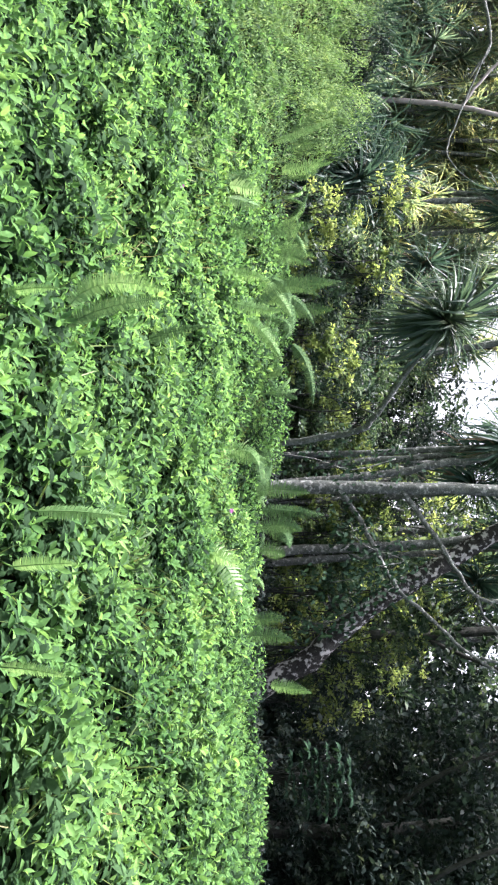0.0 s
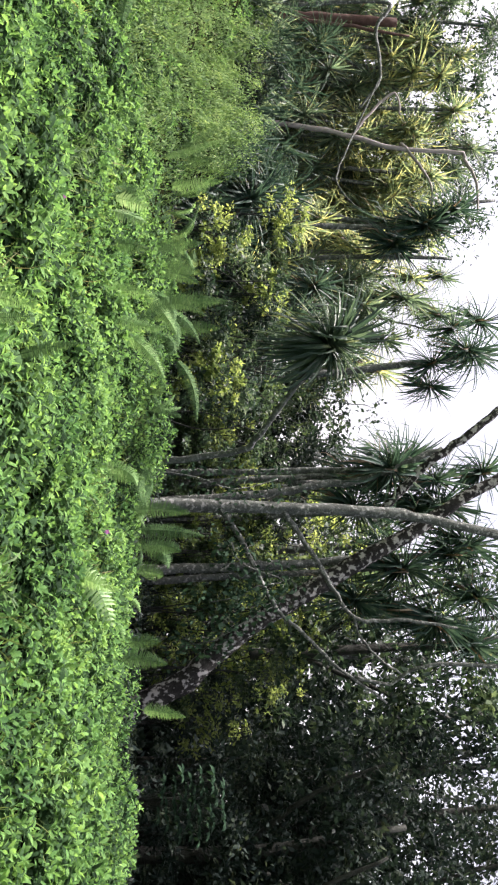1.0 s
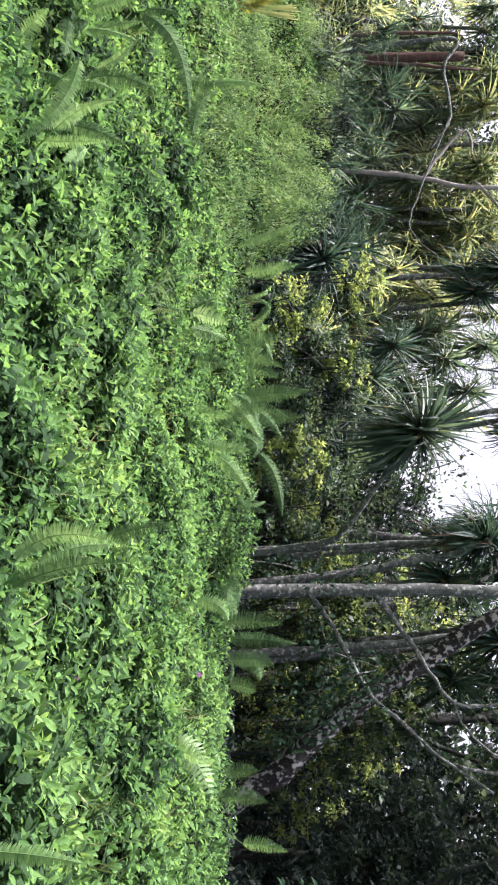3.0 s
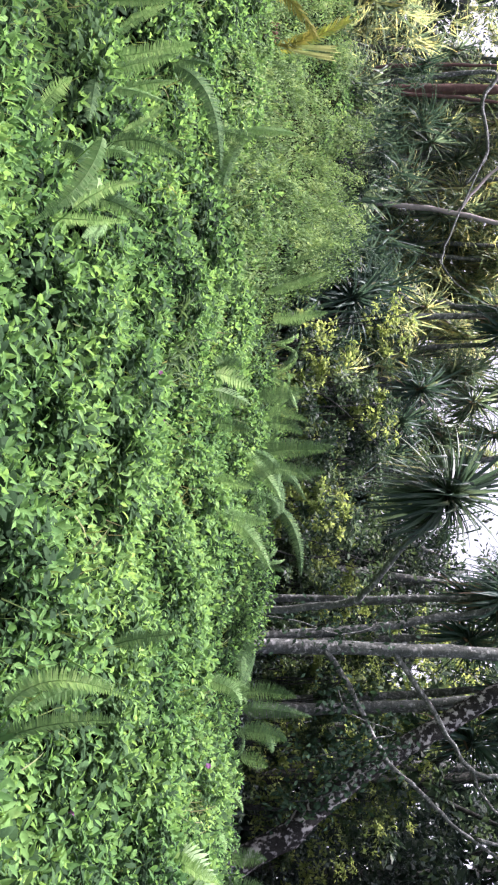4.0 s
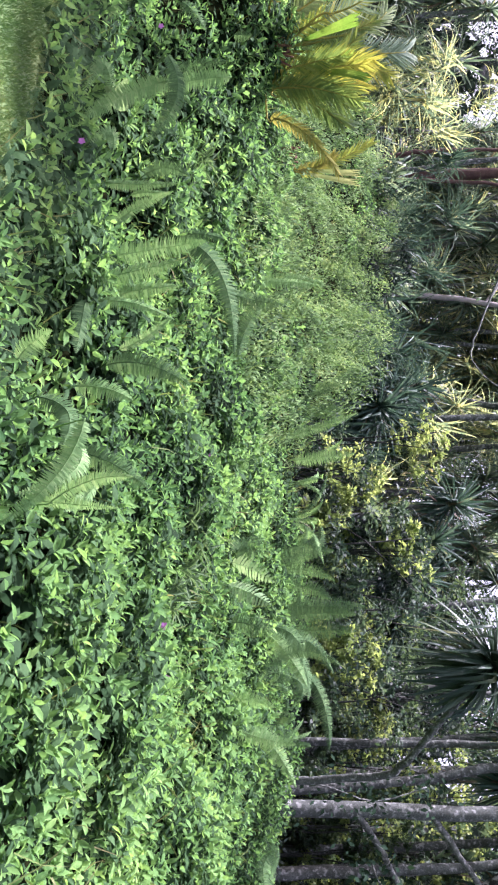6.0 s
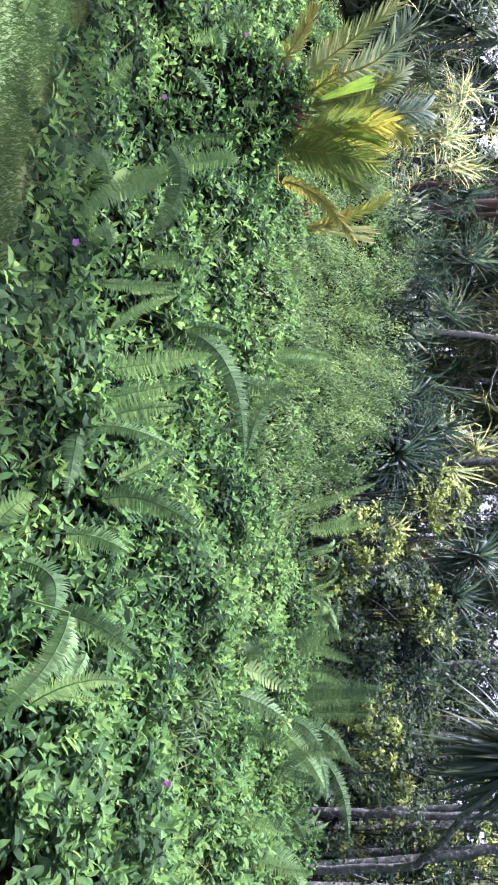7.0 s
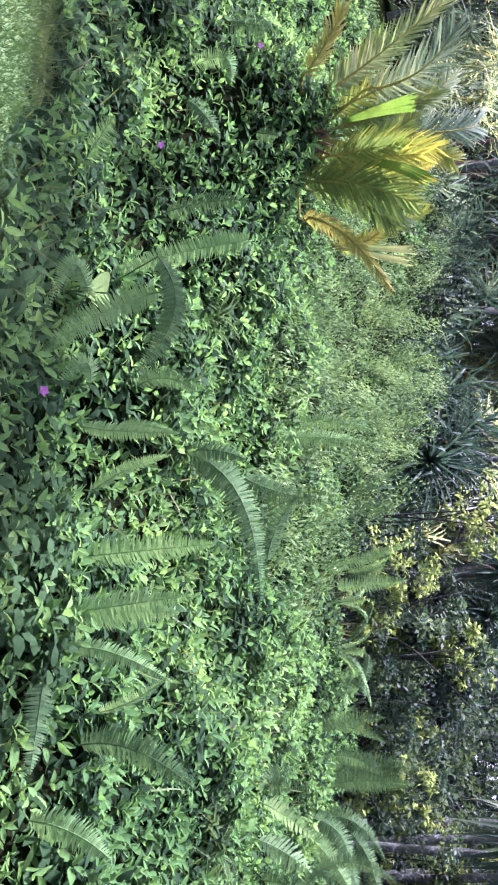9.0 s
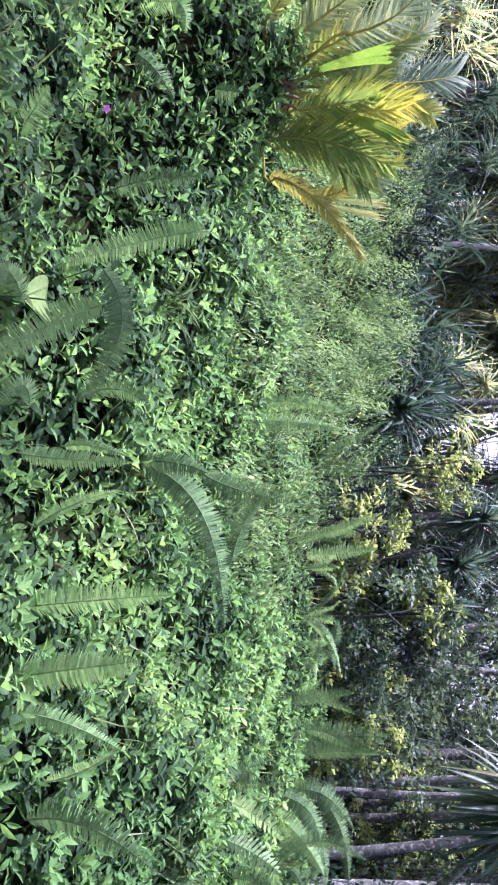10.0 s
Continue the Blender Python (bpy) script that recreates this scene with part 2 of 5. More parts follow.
def tube(points, radii, sides=8, per=4, wobble=0.0):
    """A tapered, slightly crooked stem through the points, as triangles."""
    p, r = np.asarray(points, float), np.asarray(radii, float)
    t = np.linspace(0, len(p) - 1, (len(p) - 1) * per + 1)
    i = np.clip(t.astype(int), 0, len(p) - 2)
    f = (t - i)[:, None]
    a, b, c, d = p[np.maximum(i - 1, 0)], p[i], p[i + 1], p[np.minimum(i + 2, len(p) - 1)]
    s = 0.5 * (2 * b + (c - a) * f + (2 * a - 5 * b + 4 * c - d) * f ** 2 + (3 * b - a - 3 * c + d) * f ** 3)
    rad = np.interp(t, np.arange(len(r)), r)
    s[1:-1] += rng.normal(0, 1, (len(s) - 2, 3)) * wobble
    tan = unit(np.gradient(s, axis=0))
    side = unit(np.cross(tan, (0.31, 0.9, 0.2)))
    other = np.cross(tan, side)
    ang = np.linspace(0, 2 * np.pi, sides, endpoint=False)
    ring = (np.cos(ang)[None, :, None] * side[:, None] + np.sin(ang)[None, :, None] * other[:, None])
    lump = 1 + rng.normal(0, 0.06, (len(s), sides, 1))
    v = (s[:, None] + ring * rad[:, None, None] * lump).reshape(-1, 3)
    v = np.vstack([v, s[:1], s[-1:]])
    faces = []
    for k in range(len(s) - 1):
        for j in range(sides):
            q, w = k * sides + j, k * sides + (j + 1) % sides
            faces += [(q, w, w + sides), (q, w + sides, q + sides)]
    top = (len(s) - 1) * sides
    for j in range(sides):
        faces += [((j + 1) % sides, j, len(v) - 2), (top + j, top + (j + 1) % sides, len(v) - 1)]
    return v, np.array(faces)


LEAF = (np.array([(0, 0, 0), (-0.32, 0.27, 0.05), (0, 0.27, 0.01), (0.32, 0.27, 0.05), (-0.36, 0.6, 0.04), (0, 0.62, -0.01), (0.36, 0.6, 0.04), (0, 1, -0.14)]),
        np.array([(0, 2, 1), (0, 3, 2), (1, 2, 5), (1, 5, 4), (2, 3, 6), (2, 6, 5), (4, 5, 7), (5, 6, 7)]))
MIDLEAF = (np.array([(0, 0, 0), (-0.38, 0.46, 0.05), (0, 0.44, 0.01), (0.38, 0.46, 0.05), (0, 1, -0.12)]), np.array([(0, 2, 1), (0, 3, 2), (1, 2, 4), (2, 3, 4)]))
PINNA = (np.array([(-0.34, 0, 0.0), (0.3, 0, 0.0), (-0.28, 0.55, 0.03), (0.32, 0.55, 0.03), (0.12, 1, -0.1)]), np.array([(0, 1, 3), (0, 3, 2), (2, 3, 4)]))
LEAFY = (np.array([(0, 0, 0), (-0.34, 0.32, 0.05), (0, 0.4, 0.0), (0.34, 0.32, 0.05), (-0.31, 0.66, 0.03), (0.31, 0.66, 0.03), (0, 1, -0.12)]), np.array([(0, 2, 1), (0, 3, 2), (1, 2, 4), (2, 3, 5), (2, 5, 6), (2, 6, 4)]))
OVAL = (np.array([(0, 0, 0), (-0.34, 0.3, 0.05), (0.34, 0.3, 0.05), (-0.33, 0.66, 0.04), (0.33, 0.66, 0.04), (0, 1, -0.1)]), np.array([(0, 2, 1), (1, 2, 4), (1, 4, 3), (3, 4, 5)]))
CHIP = (np.array([(0, 0, 0), (-0.42, 0.45, 0.06), (0.42, 0.45, 0.06), (0, 1, -0.08)]), np.array([(0, 2, 1), (1, 2, 3)]))
BLADE = (np.array([(-0.5, 0, 0), (0.5, 0, 0), (-0.35, 0.55, 0.06), (0.35, 0.55, 0.06), (0, 1, 0.3)]), np.array([(0, 1, 3), (0, 3, 2), (2, 3, 4)]))


def scatter(shape, at, along, normal, length, width):
    """One leaf shape at many places: along is the way of its midrib, normal its upper side."""
    along = unit(along)
    across = unit(np.cross(along, normal))
    up = np.cross(across, along)
    base, faces = shape
    v = (at[:, None]
         + base[None, :, 0, None] * across[:, None] * np.asarray(width)[:, None, None]
         + base[None, :, 1, None] * along[:, None] * np.asarray(length)[:, None, None]
         + base[None, :, 2, None] * up[:, None] * np.asarray(length)[:, None, None])
    f = faces[None] + (np.arange(len(at)) * len(base))[:, None, None]
    return v.reshape(-1, 3), f.reshape(-1, 3)


def sphere_dirs(n):
    return unit(rng.normal(size=(n, 3)))


# ---- the ground ----
def uv_of(x, y):
    return -0.854 * x + 0.521 * y, 0.521 * x + 0.854 * y


EDGE, CREST = 2.65, 11.2


def crest_v(u):
    """How far uphill the bank's top edge lies."""
    return np.interp(u, [7, 9, 10.5, 12, 13.4, 14.2, 15, 16.6, 17.6, 18.4, 20], [CREST, CREST - 0.5, CREST - 0.6, 10.0, 10.5, 11.2, 12.3, 12.7, 11.0, 10.6, 11.0])


def swell(u, v):
    """The bank's belly: a low strip along the lawn, then a steeper rise that eases towards the top."""
    at = [2.65, 3.1, 3.4, 3.75, 4.2, 4.6, 5.3, 6.0, 6.8, 7.6, 9.0, 11.0]
    near = np.interp(v, at, [0, -0.02, -0.03, -0.03, 0.0, 0.0, -0.05, -0.01, 0.0, 0.05, -0.05, -0.24])
    mid = np.interp(v, at, [0, -0.05, -0.05, -0.03, 0.12, 0.16, 0.18, 0.1, 0.05, 0.02, -0.02, -0.12])
    far = np.interp(v, at, [0, -0.2, -0.33, -0.22, 0.02, 0.13, 0.17, 0.18, 0.1, 0.1, 0, 0])
    end = np.interp(v, at, [0, -0.3, -0.42, -0.5, -0.12, 0.04, 0.0, -0.04, 0.0, 0.06, 0, 0])
    a, b, c = np.clip((u - 3) / 5, 0, 1), np.clip((u - 8) / 3, 0, 1), np.clip((u - 11) / 2.2, 0, 1)
    return (((near * (1 - a) + mid * a) * (1 - b) + far * b) * (1 - c) + end * c)


def canopy(x, y):
    """Height of the top of the plants on the bank."""
    u, v = uv_of(x, y)
    k = np.interp(u, [0, 3, 5.5, 8, 9.3, 10.8, 12, 13.4, 15, 16.4, 17.3, 18, 18.8, 20], [0.225, 0.215, 0.215, 0.265, 0.285, 0.315, 0.345, 0.37, 0.385, 0.435, 0.445, 0.50, 0.56, 0.58])
    easy = np.interp(u, [9, 12], [0.85, 0.64])
    w = np.maximum(v - EDGE, 0)
    w = np.where(w < 4, w, 4 + easy * (w - 4))
    m = 4 + easy * (crest_v(u) - EDGE - 4)
    rise = np.where(w < m, w, m + 0.4 * (1 - np.exp(-(w - m) / 0.4 * 0.9)))
    knoll = 0.8 * np.exp(-((x + 9.45) ** 2 + (y - 11.15) ** 2) / 1.0)
    far = np.clip((u - 12.6) / 1.2, 0, 1) * np.clip(17.6 - u, 0, 1)
    fold = v + 0.3 * np.sin(u * 1.7) + 0.15 * np.sin(u * 4.1)
    ledge = 0.16 * np.exp(-((fold - 9.8) / 0.45) ** 2) - 0.42 * np.exp(-((fold - 10.75) / 0.42) ** 2) + 0.12 * np.exp(-((fold - 12.1) / 0.4) ** 2) - 0.22 * np.exp(-((fold - 8.4) / 0.3) ** 2)
    gully = -0.16 * np.clip((u - 10.5) / 2, 0, 1) * np.clip(w / 2 - 1.2, 0, 1) * np.clip(np.sin(u * 3.3 + v * 1.1) * np.sin(u * 1.9 - v * 1.6) * 2 - 0.4, 0, 1)
    drop = 0.9 * np.clip(u - 11, 0, 1) * (1 - np.exp(-np.maximum(v - crest_v(u) - 0.3, 0) / 0.9))
    return np.maximum(swell(u, v) + k * rise, 0.07 * np.clip(w / 0.25, 0, 1)) + knoll - drop + far * ledge + gully + 0.24 * np.clip((u - 10) / 2.5, 0, 1) * np.clip(w / 0.9, 0, 1)


def ground_z(x, y):
    _, v = uv_of(x, y)
    return np.maximum(canopy(x, y) - 0.22 * np.clip((v - EDGE) / 0.7, 0, 1), 0) + 0 * v


def lumps(x, y):
    return (0.2 * np.sin(x * 2.1 + 1.3 * np.sin(y * 1.7)) * np.sin(y * 2.6 + 0.8 * np.sin(x * 1.9))
            + 0.085 * np.sin(x * 5.3 + y * 2.2) * np.sin(y * 4.7 - x * 1.1))


def place_uv(u, v):
    return -0.854 * u + 0.521 * v, 0.521 * u + 0.854 * v


def build_ground():
    near = np.arange(-24, 24.01, 0.3)
    far = np.array([30, 40, 60, 100, 200, 500, 1500])
    axis = np.concatenate([-far[::-1], near, far])
    gu, gv = np.meshgrid(axis + 4, axis + EDGE + 0.05)
    gx, gy = place_uv(gu, gv)
    gz = ground_z(gx, gy)
    _, v = uv_of(gx, gy)
    gz = gz + np.where(v > EDGE, 0.03 * np.sin(gx * 3.1) * np.sin(gy * 2.3), 0.0)
    n = len(axis)
    idx = np.arange(n * n).reshape(n, n)
    quads = np.stack([idx[:-1, :-1], idx[1:, :-1], idx[1:, 1:], idx[:-1, 1:]], -1).reshape(-1, 4)
    verts = np.stack([gx, gy, gz], -1).reshape(-1, 3)
    me = mesh_of("ground", verts, quads, M_SOIL_SHADED, True)
    me.materials.append(M_LAWN)
    mid = verts[quads].mean(1)
    _, mv = uv_of(mid[:, 0], mid[:, 1])
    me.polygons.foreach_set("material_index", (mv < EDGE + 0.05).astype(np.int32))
    tagged(new("ground", me), "mown lawn and soil bank, blackened as in shade, rising to a wood", "ground", kind="structure")


build_ground()


def build_lawn_grass():
    n = 40000
    u, v = rng.uniform(7.5, 13.5, n), EDGE + 0.12 - rng.gamma(1.6, 0.55, n)
    x, y = place_uv(u, v)
    at = np.stack([x, y, np.full(n, -0.005)], -1)
    lean = rng.normal(0, 0.5, (n, 3))
    lean[:, 2] = 1
    geo = scatter(BLADE, at, lean, rng.normal(size=(n, 3)), rng.uniform(0.025, 0.06, n), rng.uniform(0.005, 0.009, n))
    ob = new("lawn_grass", mesh_of("lawn_grass", *geo, M_GRASS))
    tagged(ob, "short bright green mown grass along the bank", "grass", kind="stuff")


build_lawn_grass()


# ---- creeping plants on the bank ----
def in_reach(x, y):
    """The wedge of the bank that the path overlooks."""
    return (x < 0.62 * y + 0.8) & (x > -5.2 - 0.74 * (y - 2.5)) & (y > 4.0)


def hollow(x, y):
    return 0.13 * np.exp(-((x + 3.45) ** 2 * 2 + (y - 8.95) ** 2 * 8)) + 0.1 * np.exp(-((x + 3.2) ** 2 * 3 + (y - 7.9) ** 2 * 8)) + 0.1 * np.exp(-((x - 0.6) ** 2 * 3 + (y - 6.7) ** 2 * 6))


def rosettes(count, low, high, shape, per, grow, beyond=False):
    u, v = rng.uniform(-5.0, 20.0, count), rng.uniform(low, high, count)
    v = v + (0.12 * np.sin(u * 2.3) + 0.08 * np.sin(u * 5.1)) * (low < EDGE)
    x, y = place_uv(u, v)
    keep = (in_reach(x, y) != beyond) & ~((u > 11.2) & (v > 6.9) & (rng.uniform(0, 1, count) < 0.3))
    x, y, v = x[keep], y[keep], v[keep]
    n = len(x)
    rim = np.clip((v - EDGE) / 0.6, 0.12, 1)
    z = np.maximum(canopy(x, y) + (lumps(x, y) - rng.uniform(0, 1, n) ** 1.3 * 0.4 - hollow(x, y)) * rim + 0.05, ground_z(x, y) + rng.uniform(0.03, 0.09, n))
    z = z - 0.2 * np.clip((u[keep] - 9.8) / 1.0, 0, 1) * np.clip((v - 6.4) / 0.6, 0, 1)
    tip = np.stack([x, y, z], -1)
    stem = unit(np.stack([rng.normal(-0.1, 0.38, n), rng.normal(-0.35, 0.38, n), np.ones(n)], -1))
    turn = rng.uniform(0, 2 * np.pi, n)
    lit = ~((v < 3.5) & (u[keep] > 7.0) & (rng.uniform(0, 1, n) < 0.7))  # bright leaves thinned along the lawn to stand for shade
    big = rng.uniform(0.75, 1.25, n) * grow
    sets = {True: [], False: []}
    for k in range(per):
        young = k < (per * 3) // 5
        ang = turn + k * 2.4
        flat = np.stack([np.cos(ang), np.sin(ang), np.zeros(n)], -1)
        flat = unit(flat - stem * np.sum(flat * stem, -1, keepdims=True))
        lift = (1.2 - 0.24 * k + rng.normal(0, 0.22, n))[:, None]
        along = unit(flat + stem * lift)
        size = big * rng.uniform(0.85, 1.15, n) * (0.061 + 0.008 * k)
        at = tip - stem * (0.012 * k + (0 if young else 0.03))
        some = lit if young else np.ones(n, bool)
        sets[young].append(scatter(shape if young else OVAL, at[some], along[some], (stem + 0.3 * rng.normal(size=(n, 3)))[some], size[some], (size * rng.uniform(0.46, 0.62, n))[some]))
    return join(*sets[True]), join(*sets[False])


def under_leaves():
    """Broad leaves low in the mat, shade put into their colour, so that little soil shows between the tips."""
    n = 46000
    u, v = rng.uniform(-1.0, 14.5, n), rng.uniform(EDGE - 0.05, 11.0, n)
    x, y = place_uv(u, v)
    keep = in_reach(x, y)
    x, y, v = x[keep], y[keep], v[keep]
    n = len(x)
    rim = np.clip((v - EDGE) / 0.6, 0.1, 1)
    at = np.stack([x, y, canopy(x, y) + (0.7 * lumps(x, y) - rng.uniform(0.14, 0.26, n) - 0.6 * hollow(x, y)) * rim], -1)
    size = rng.uniform(0.07, 0.12, n)
    return scatter(OVAL, at, rng.normal(size=(n, 3)) * (1, 1, 0.4) + (0, -0.3, 0), rng.normal(0, 0.35, (n, 3)) + (0, -0.4, 1), size, size * rng.uniform(0.6, 0.85, n))


def build_cover():
    for where, made in (("lower", rosettes(22500, EDGE - 0.12, 6.4, LEAFY, 6, 1.2)), ("middle", rosettes(18500, 6.4, 9.0, OVAL, 5, 1.17)), ("upper", rosettes(21000, 9.0, 12.7, OVAL, 4, 1.2)), ("outer", rosettes(5000, EDGE - 0.12, 11.6, OVAL, 4, 1.5, True))):
        tagged(new("creeper", mesh_of("creeper", *made[0], M_COVER, True)), "bright green young leaves of creeper over the %s bank" % where, "ground cover", kind="stuff")
        tagged(new("creeper", mesh_of("creeper", *made[1], M_COVER_OLD_SHADED, True)), "darker green older leaves of creeper over the %s bank" % where, "ground cover", kind="stuff")
    tagged(new("creeper", mesh_of("creeper", *under_leaves(), M_COVER_OLD_SHADED, True)), "lowest leaves of creeper close to the soil, shade in their colour", "ground cover", kind="stuff")


build_cover()


def build_tall_grass():
    n = 7000
    u, v = rng.uniform(-4, 19, n), np.where(rng.uniform(0, 1, n) < 0.75, rng.uniform(EDGE + 0.1, 11.0, n), EDGE + rng.normal(0.0, 0.14, n))
    keep = rng.uniform(0, 1, n) < 0.25 + 0.75 * (np.sin(u * 1.3 + 2) * np.sin(v * 1.7) > 0.2)
    x, y = place_uv(u[keep], v[keep])
    n = len(x)
    at = np.stack([x, y, canopy(x, y) - 0.08], -1)
    lean = np.stack([rng.normal(0, 0.6, n), rng.normal(-0.2, 0.6, n), np.ones(n)], -1)
    geo = scatter(BLADE, at, lean, rng.normal(size=(n, 3)), rng.uniform(0.12, 0.3, n), rng.uniform(0.006, 0.014, n))
    tagged(new("tall_grass", mesh_of("tall_grass", *geo, M_STALK)), "thin pale grass blades among the creeping plants", "grass", kind="stuff")


build_tall_grass()


def vine_mound(c, r, plumes, sets):
    """One heap of climbers: feathery plumes that run over its top and hang down its front and sides."""
    m = 34
    t = rng.uniform(0, 1, (plumes, m))
    a = rng.uniform(-np.pi - 0.4, 0.4, plumes)[:, None] + rng.normal(0, 0.5, plumes)[:, None] * t
    lift0 = rng.uniform(0.3, 1.4, plumes)[:, None]
    lift = lift0 - (lift0 + rng.uniform(0.0, 0.9, plumes)[:, None]) * t ** 1.2
    swing = 1 + rng.normal(0, 0.09, plumes)[:, None] + 0.14 * np.sin(t * 5 + a * 3)
    line = c + np.stack([np.cos(a) * np.cos(lift) * r[0] * swing, np.sin(a) * np.cos(lift) * r[1] * swing, np.sin(lift) * r[2] * swing], -1)
    n = plumes * m
    fat = (0.055 * np.sin(np.pi * np.clip(t * 0.8 + 0.15, 0, 1))).reshape(-1, 1)
    puff = rng.normal(0, 1, (n, 3))
    at = line.reshape(-1, 3) + puff * fat
    out = unit(unit(at - c) + 0.9 * unit(puff) + (0, -0.1, 0.25))
    along = unit(puff) * 0.45 + np.repeat(unit(np.stack([np.cos(a[:, 0]), np.sin(a[:, 0]), np.full(plumes, -1.3)], -1)), m, 0) * 0.9 + rng.normal(0, 0.3, (n, 3))
    size = rng.uniform(0.05, 0.105, n)
    sets.append(scatter(MIDLEAF, at, along, out, size, size * rng.uniform(0.26, 0.42, n)))


def build_vines():
    """The feathery climbers heaped in mounds over the upper bank, with hollows between them."""
    sets, taken = [], []
    heap = [(15.3, 11.2, 1.4), (16.9, 11.5, 1.45), (14.5, 10.0, 1.2), (13.7, 9.4, 1.1), (16.5, 12.2, 1.60), (15.7, 12.0, 1.55), (17.3, 12.2, 1.55), (14.9, 11.6, 1.45), (18.2, 12.2, 1.45), (14.2, 10.9, 1.35), (19.3, 12.0, 1.6), (19.9, 11.8, 1.5), (18.8, 11.5, 1.65), (13.3, 10.2, 1.25), (12.6, 9.7, 1.20), (16.2, 10.9, 1.35), (17.4, 10.6, 1.35)]
    for k in range(1500):
        big = k < 700
        if heap:
            u, v, high = heap.pop(0)
        else:
            u, v, high = rng.uniform(9.6, 20), rng.uniform(5.8, 12.2), rng.uniform(0.55, 1.0) if big else rng.uniform(0.0, 0.25)
            if v > crest_v(u) - 0.25 or v > 7.4 + 1.3 * (u - 10.0) or (u - 9.5) * 0.7 + (v - 6.0) < 0.6 or (u > 12.4 and v < 6.3):
                continue
            if any((u - p) ** 2 + (v - q) ** 2 < (0.95 if big else 0.6) ** 2 for p, q in taken):
                continue
        x, y = place_uv(u, v)
        if not in_reach(np.array(x), np.array(y)):
            continue
        taken.append((u, v))
        r = np.array([rng.uniform(0.42, 0.72), rng.uniform(0.36, 0.52), 0.36 + 0.36 * high])
        c = np.array([x, y, float(canopy(x, y)) - 0.46 + 0.26 * high])
        vine_mound(c, r, int(24 + 17 * high), sets)
    ob = new("climbing_vines", mesh_of("climbing_vines", *join(*sets), M_VINE, True))
    tagged(ob, "pale green feathery climbers heaped over the upper bank", "vines", kind="stuff")


build_vines()


# ---- ferns ----
def frond_geo(base, mid, tip, width, foot=None, loose=False, tooth=1.4, sag=0.15):
    """An arching sword-fern frond through three places: a thin midrib on a stalk, with narrow leaflets down both sides."""
    base, mid, tip = (np.asarray(p, float) for p in (base, mid, tip))
    ctrl = 2 * mid - 0.5 * (base + tip)
    t = np.linspace(0, 1, 11)[:, None]
    rib = (1 - t) ** 2 * base + 2 * t * (1 - t) * ctrl + t * t * tip
    run = np.linalg.norm(np.diff(rib, axis=0), axis=1).sum()
    radii = np.linspace(0.0045, 0.0015, 11)
    if foot is not None:
        rib, radii = np.vstack([[foot], rib]), np.concatenate([[0.005], radii])
    sets = [tube(rib, radii, 4, 1)]
    gap = 0.034 if loose else np.clip(0.011 + 0.002 * (run - 0.5), 0.0095, 0.014)
    pairs = int(np.clip(run / gap, 14, 90))
    s = np.linspace(0.03, 0.995, pairs)[:, None]
    p = (1 - s) ** 2 * base + 2 * s * (1 - s) * ctrl + s * s * tip
    tan = unit(2 * (1 - s) * (ctrl - base) + 2 * s * (tip - ctrl))
    roll = rng.uniform(-0.5, 0.5)
    side = unit(np.cross(tan, (math.sin(roll), -math.cos(roll), 0.5)))
    up = np.cross(side, tan)
    shape = (np.clip(0.45 + s * 3.2, 0, 1) * np.clip((1.01 - s) * 2.3, 0.04, 1) ** 0.7)[:, 0]
    for sign in (-1, 1):
        lift = rng.normal(0.0, 0.06, side.shape)
        along = unit(side * sign + tan * (0.35 if loose else 0.2) - up * (0.12 + sag * rng.uniform(0.4, 1.4)) + lift)
        size = 1.25 * width * shape * rng.uniform(0.88, 1.08, pairs)
        sets.append(scatter(PINNA, p, along, up + 0.1 * rng.normal(size=up.shape), size, np.full(pairs, run / pairs * (1.15 if loose else tooth))))
    return join(*sets)


FERN_LABEL = "green sword fern with arching fronds among creeping plants"


def fern(*fronds):
    """fronds: (start, middle, tip, half width, material), in the world."""
    first = np.array(fronds[0][0])
    foot = np.array([first[0], first[1] + 0.03, float(ground_z(first[0], first[1] + 0.03))])
    ob = thing("fern", foot, FERN_LABEL, "fern", "ferns on the bank")
    for start, mid, tip, width, mat in fronds:
        start, mid, tip = (np.array(p, float) for p in (start, mid, tip))
        tip = tip + 0.15 * (tip - mid)
        under = start.copy()
        while under[2] > float(canopy(under[0], under[1])) - 0.12 and under[1] < start[1] + 1.5:
            under += (0, 0.05, -0.03)
        under -= foot
        if first[1] < 9.5:
            width = max(width, 0.085 * np.linalg.norm(np.subtract(tip, start)))
        else:
            width *= 0.84
        part("frond", frond_geo(start - foot, mid - foot, tip - foot, width, under, mat is M_FERN_WIDE, 1.4 if first[1] < 9.5 else 1.1), mat, ob)


def fern_clump(x, y, n, size, spread=0.6):
    foot = np.array([x, y, float(ground_z(np.array(x), np.array(y)))])
    ob = thing("fern", foot, FERN_LABEL, "fern", "ferns on the bank")
    for k in range(n):
        a = rng.uniform(0, 2 * np.pi)
        reach, high = size * rng.uniform(0.3, spread + 0.45), size * rng.uniform(0.5, 0.95)
        d = np.array((math.cos(a) * reach, math.sin(a) * reach * 0.7 - 0.08, 0.12 + high * rng.uniform(0.55, 1.0)))
        mid = np.array((d[0] * 0.42, d[1] * 0.42, 0.1 + high * 0.72))
        part("frond", frond_geo((d[0] * 0.08, d[1] * 0.08, 0.2), mid, d, rng.uniform(0.038, 0.055), (0, 0, 0), False, 0.95), M_FERN if rng.uniform() < 0.5 else M_FERN_DEEP, ob)


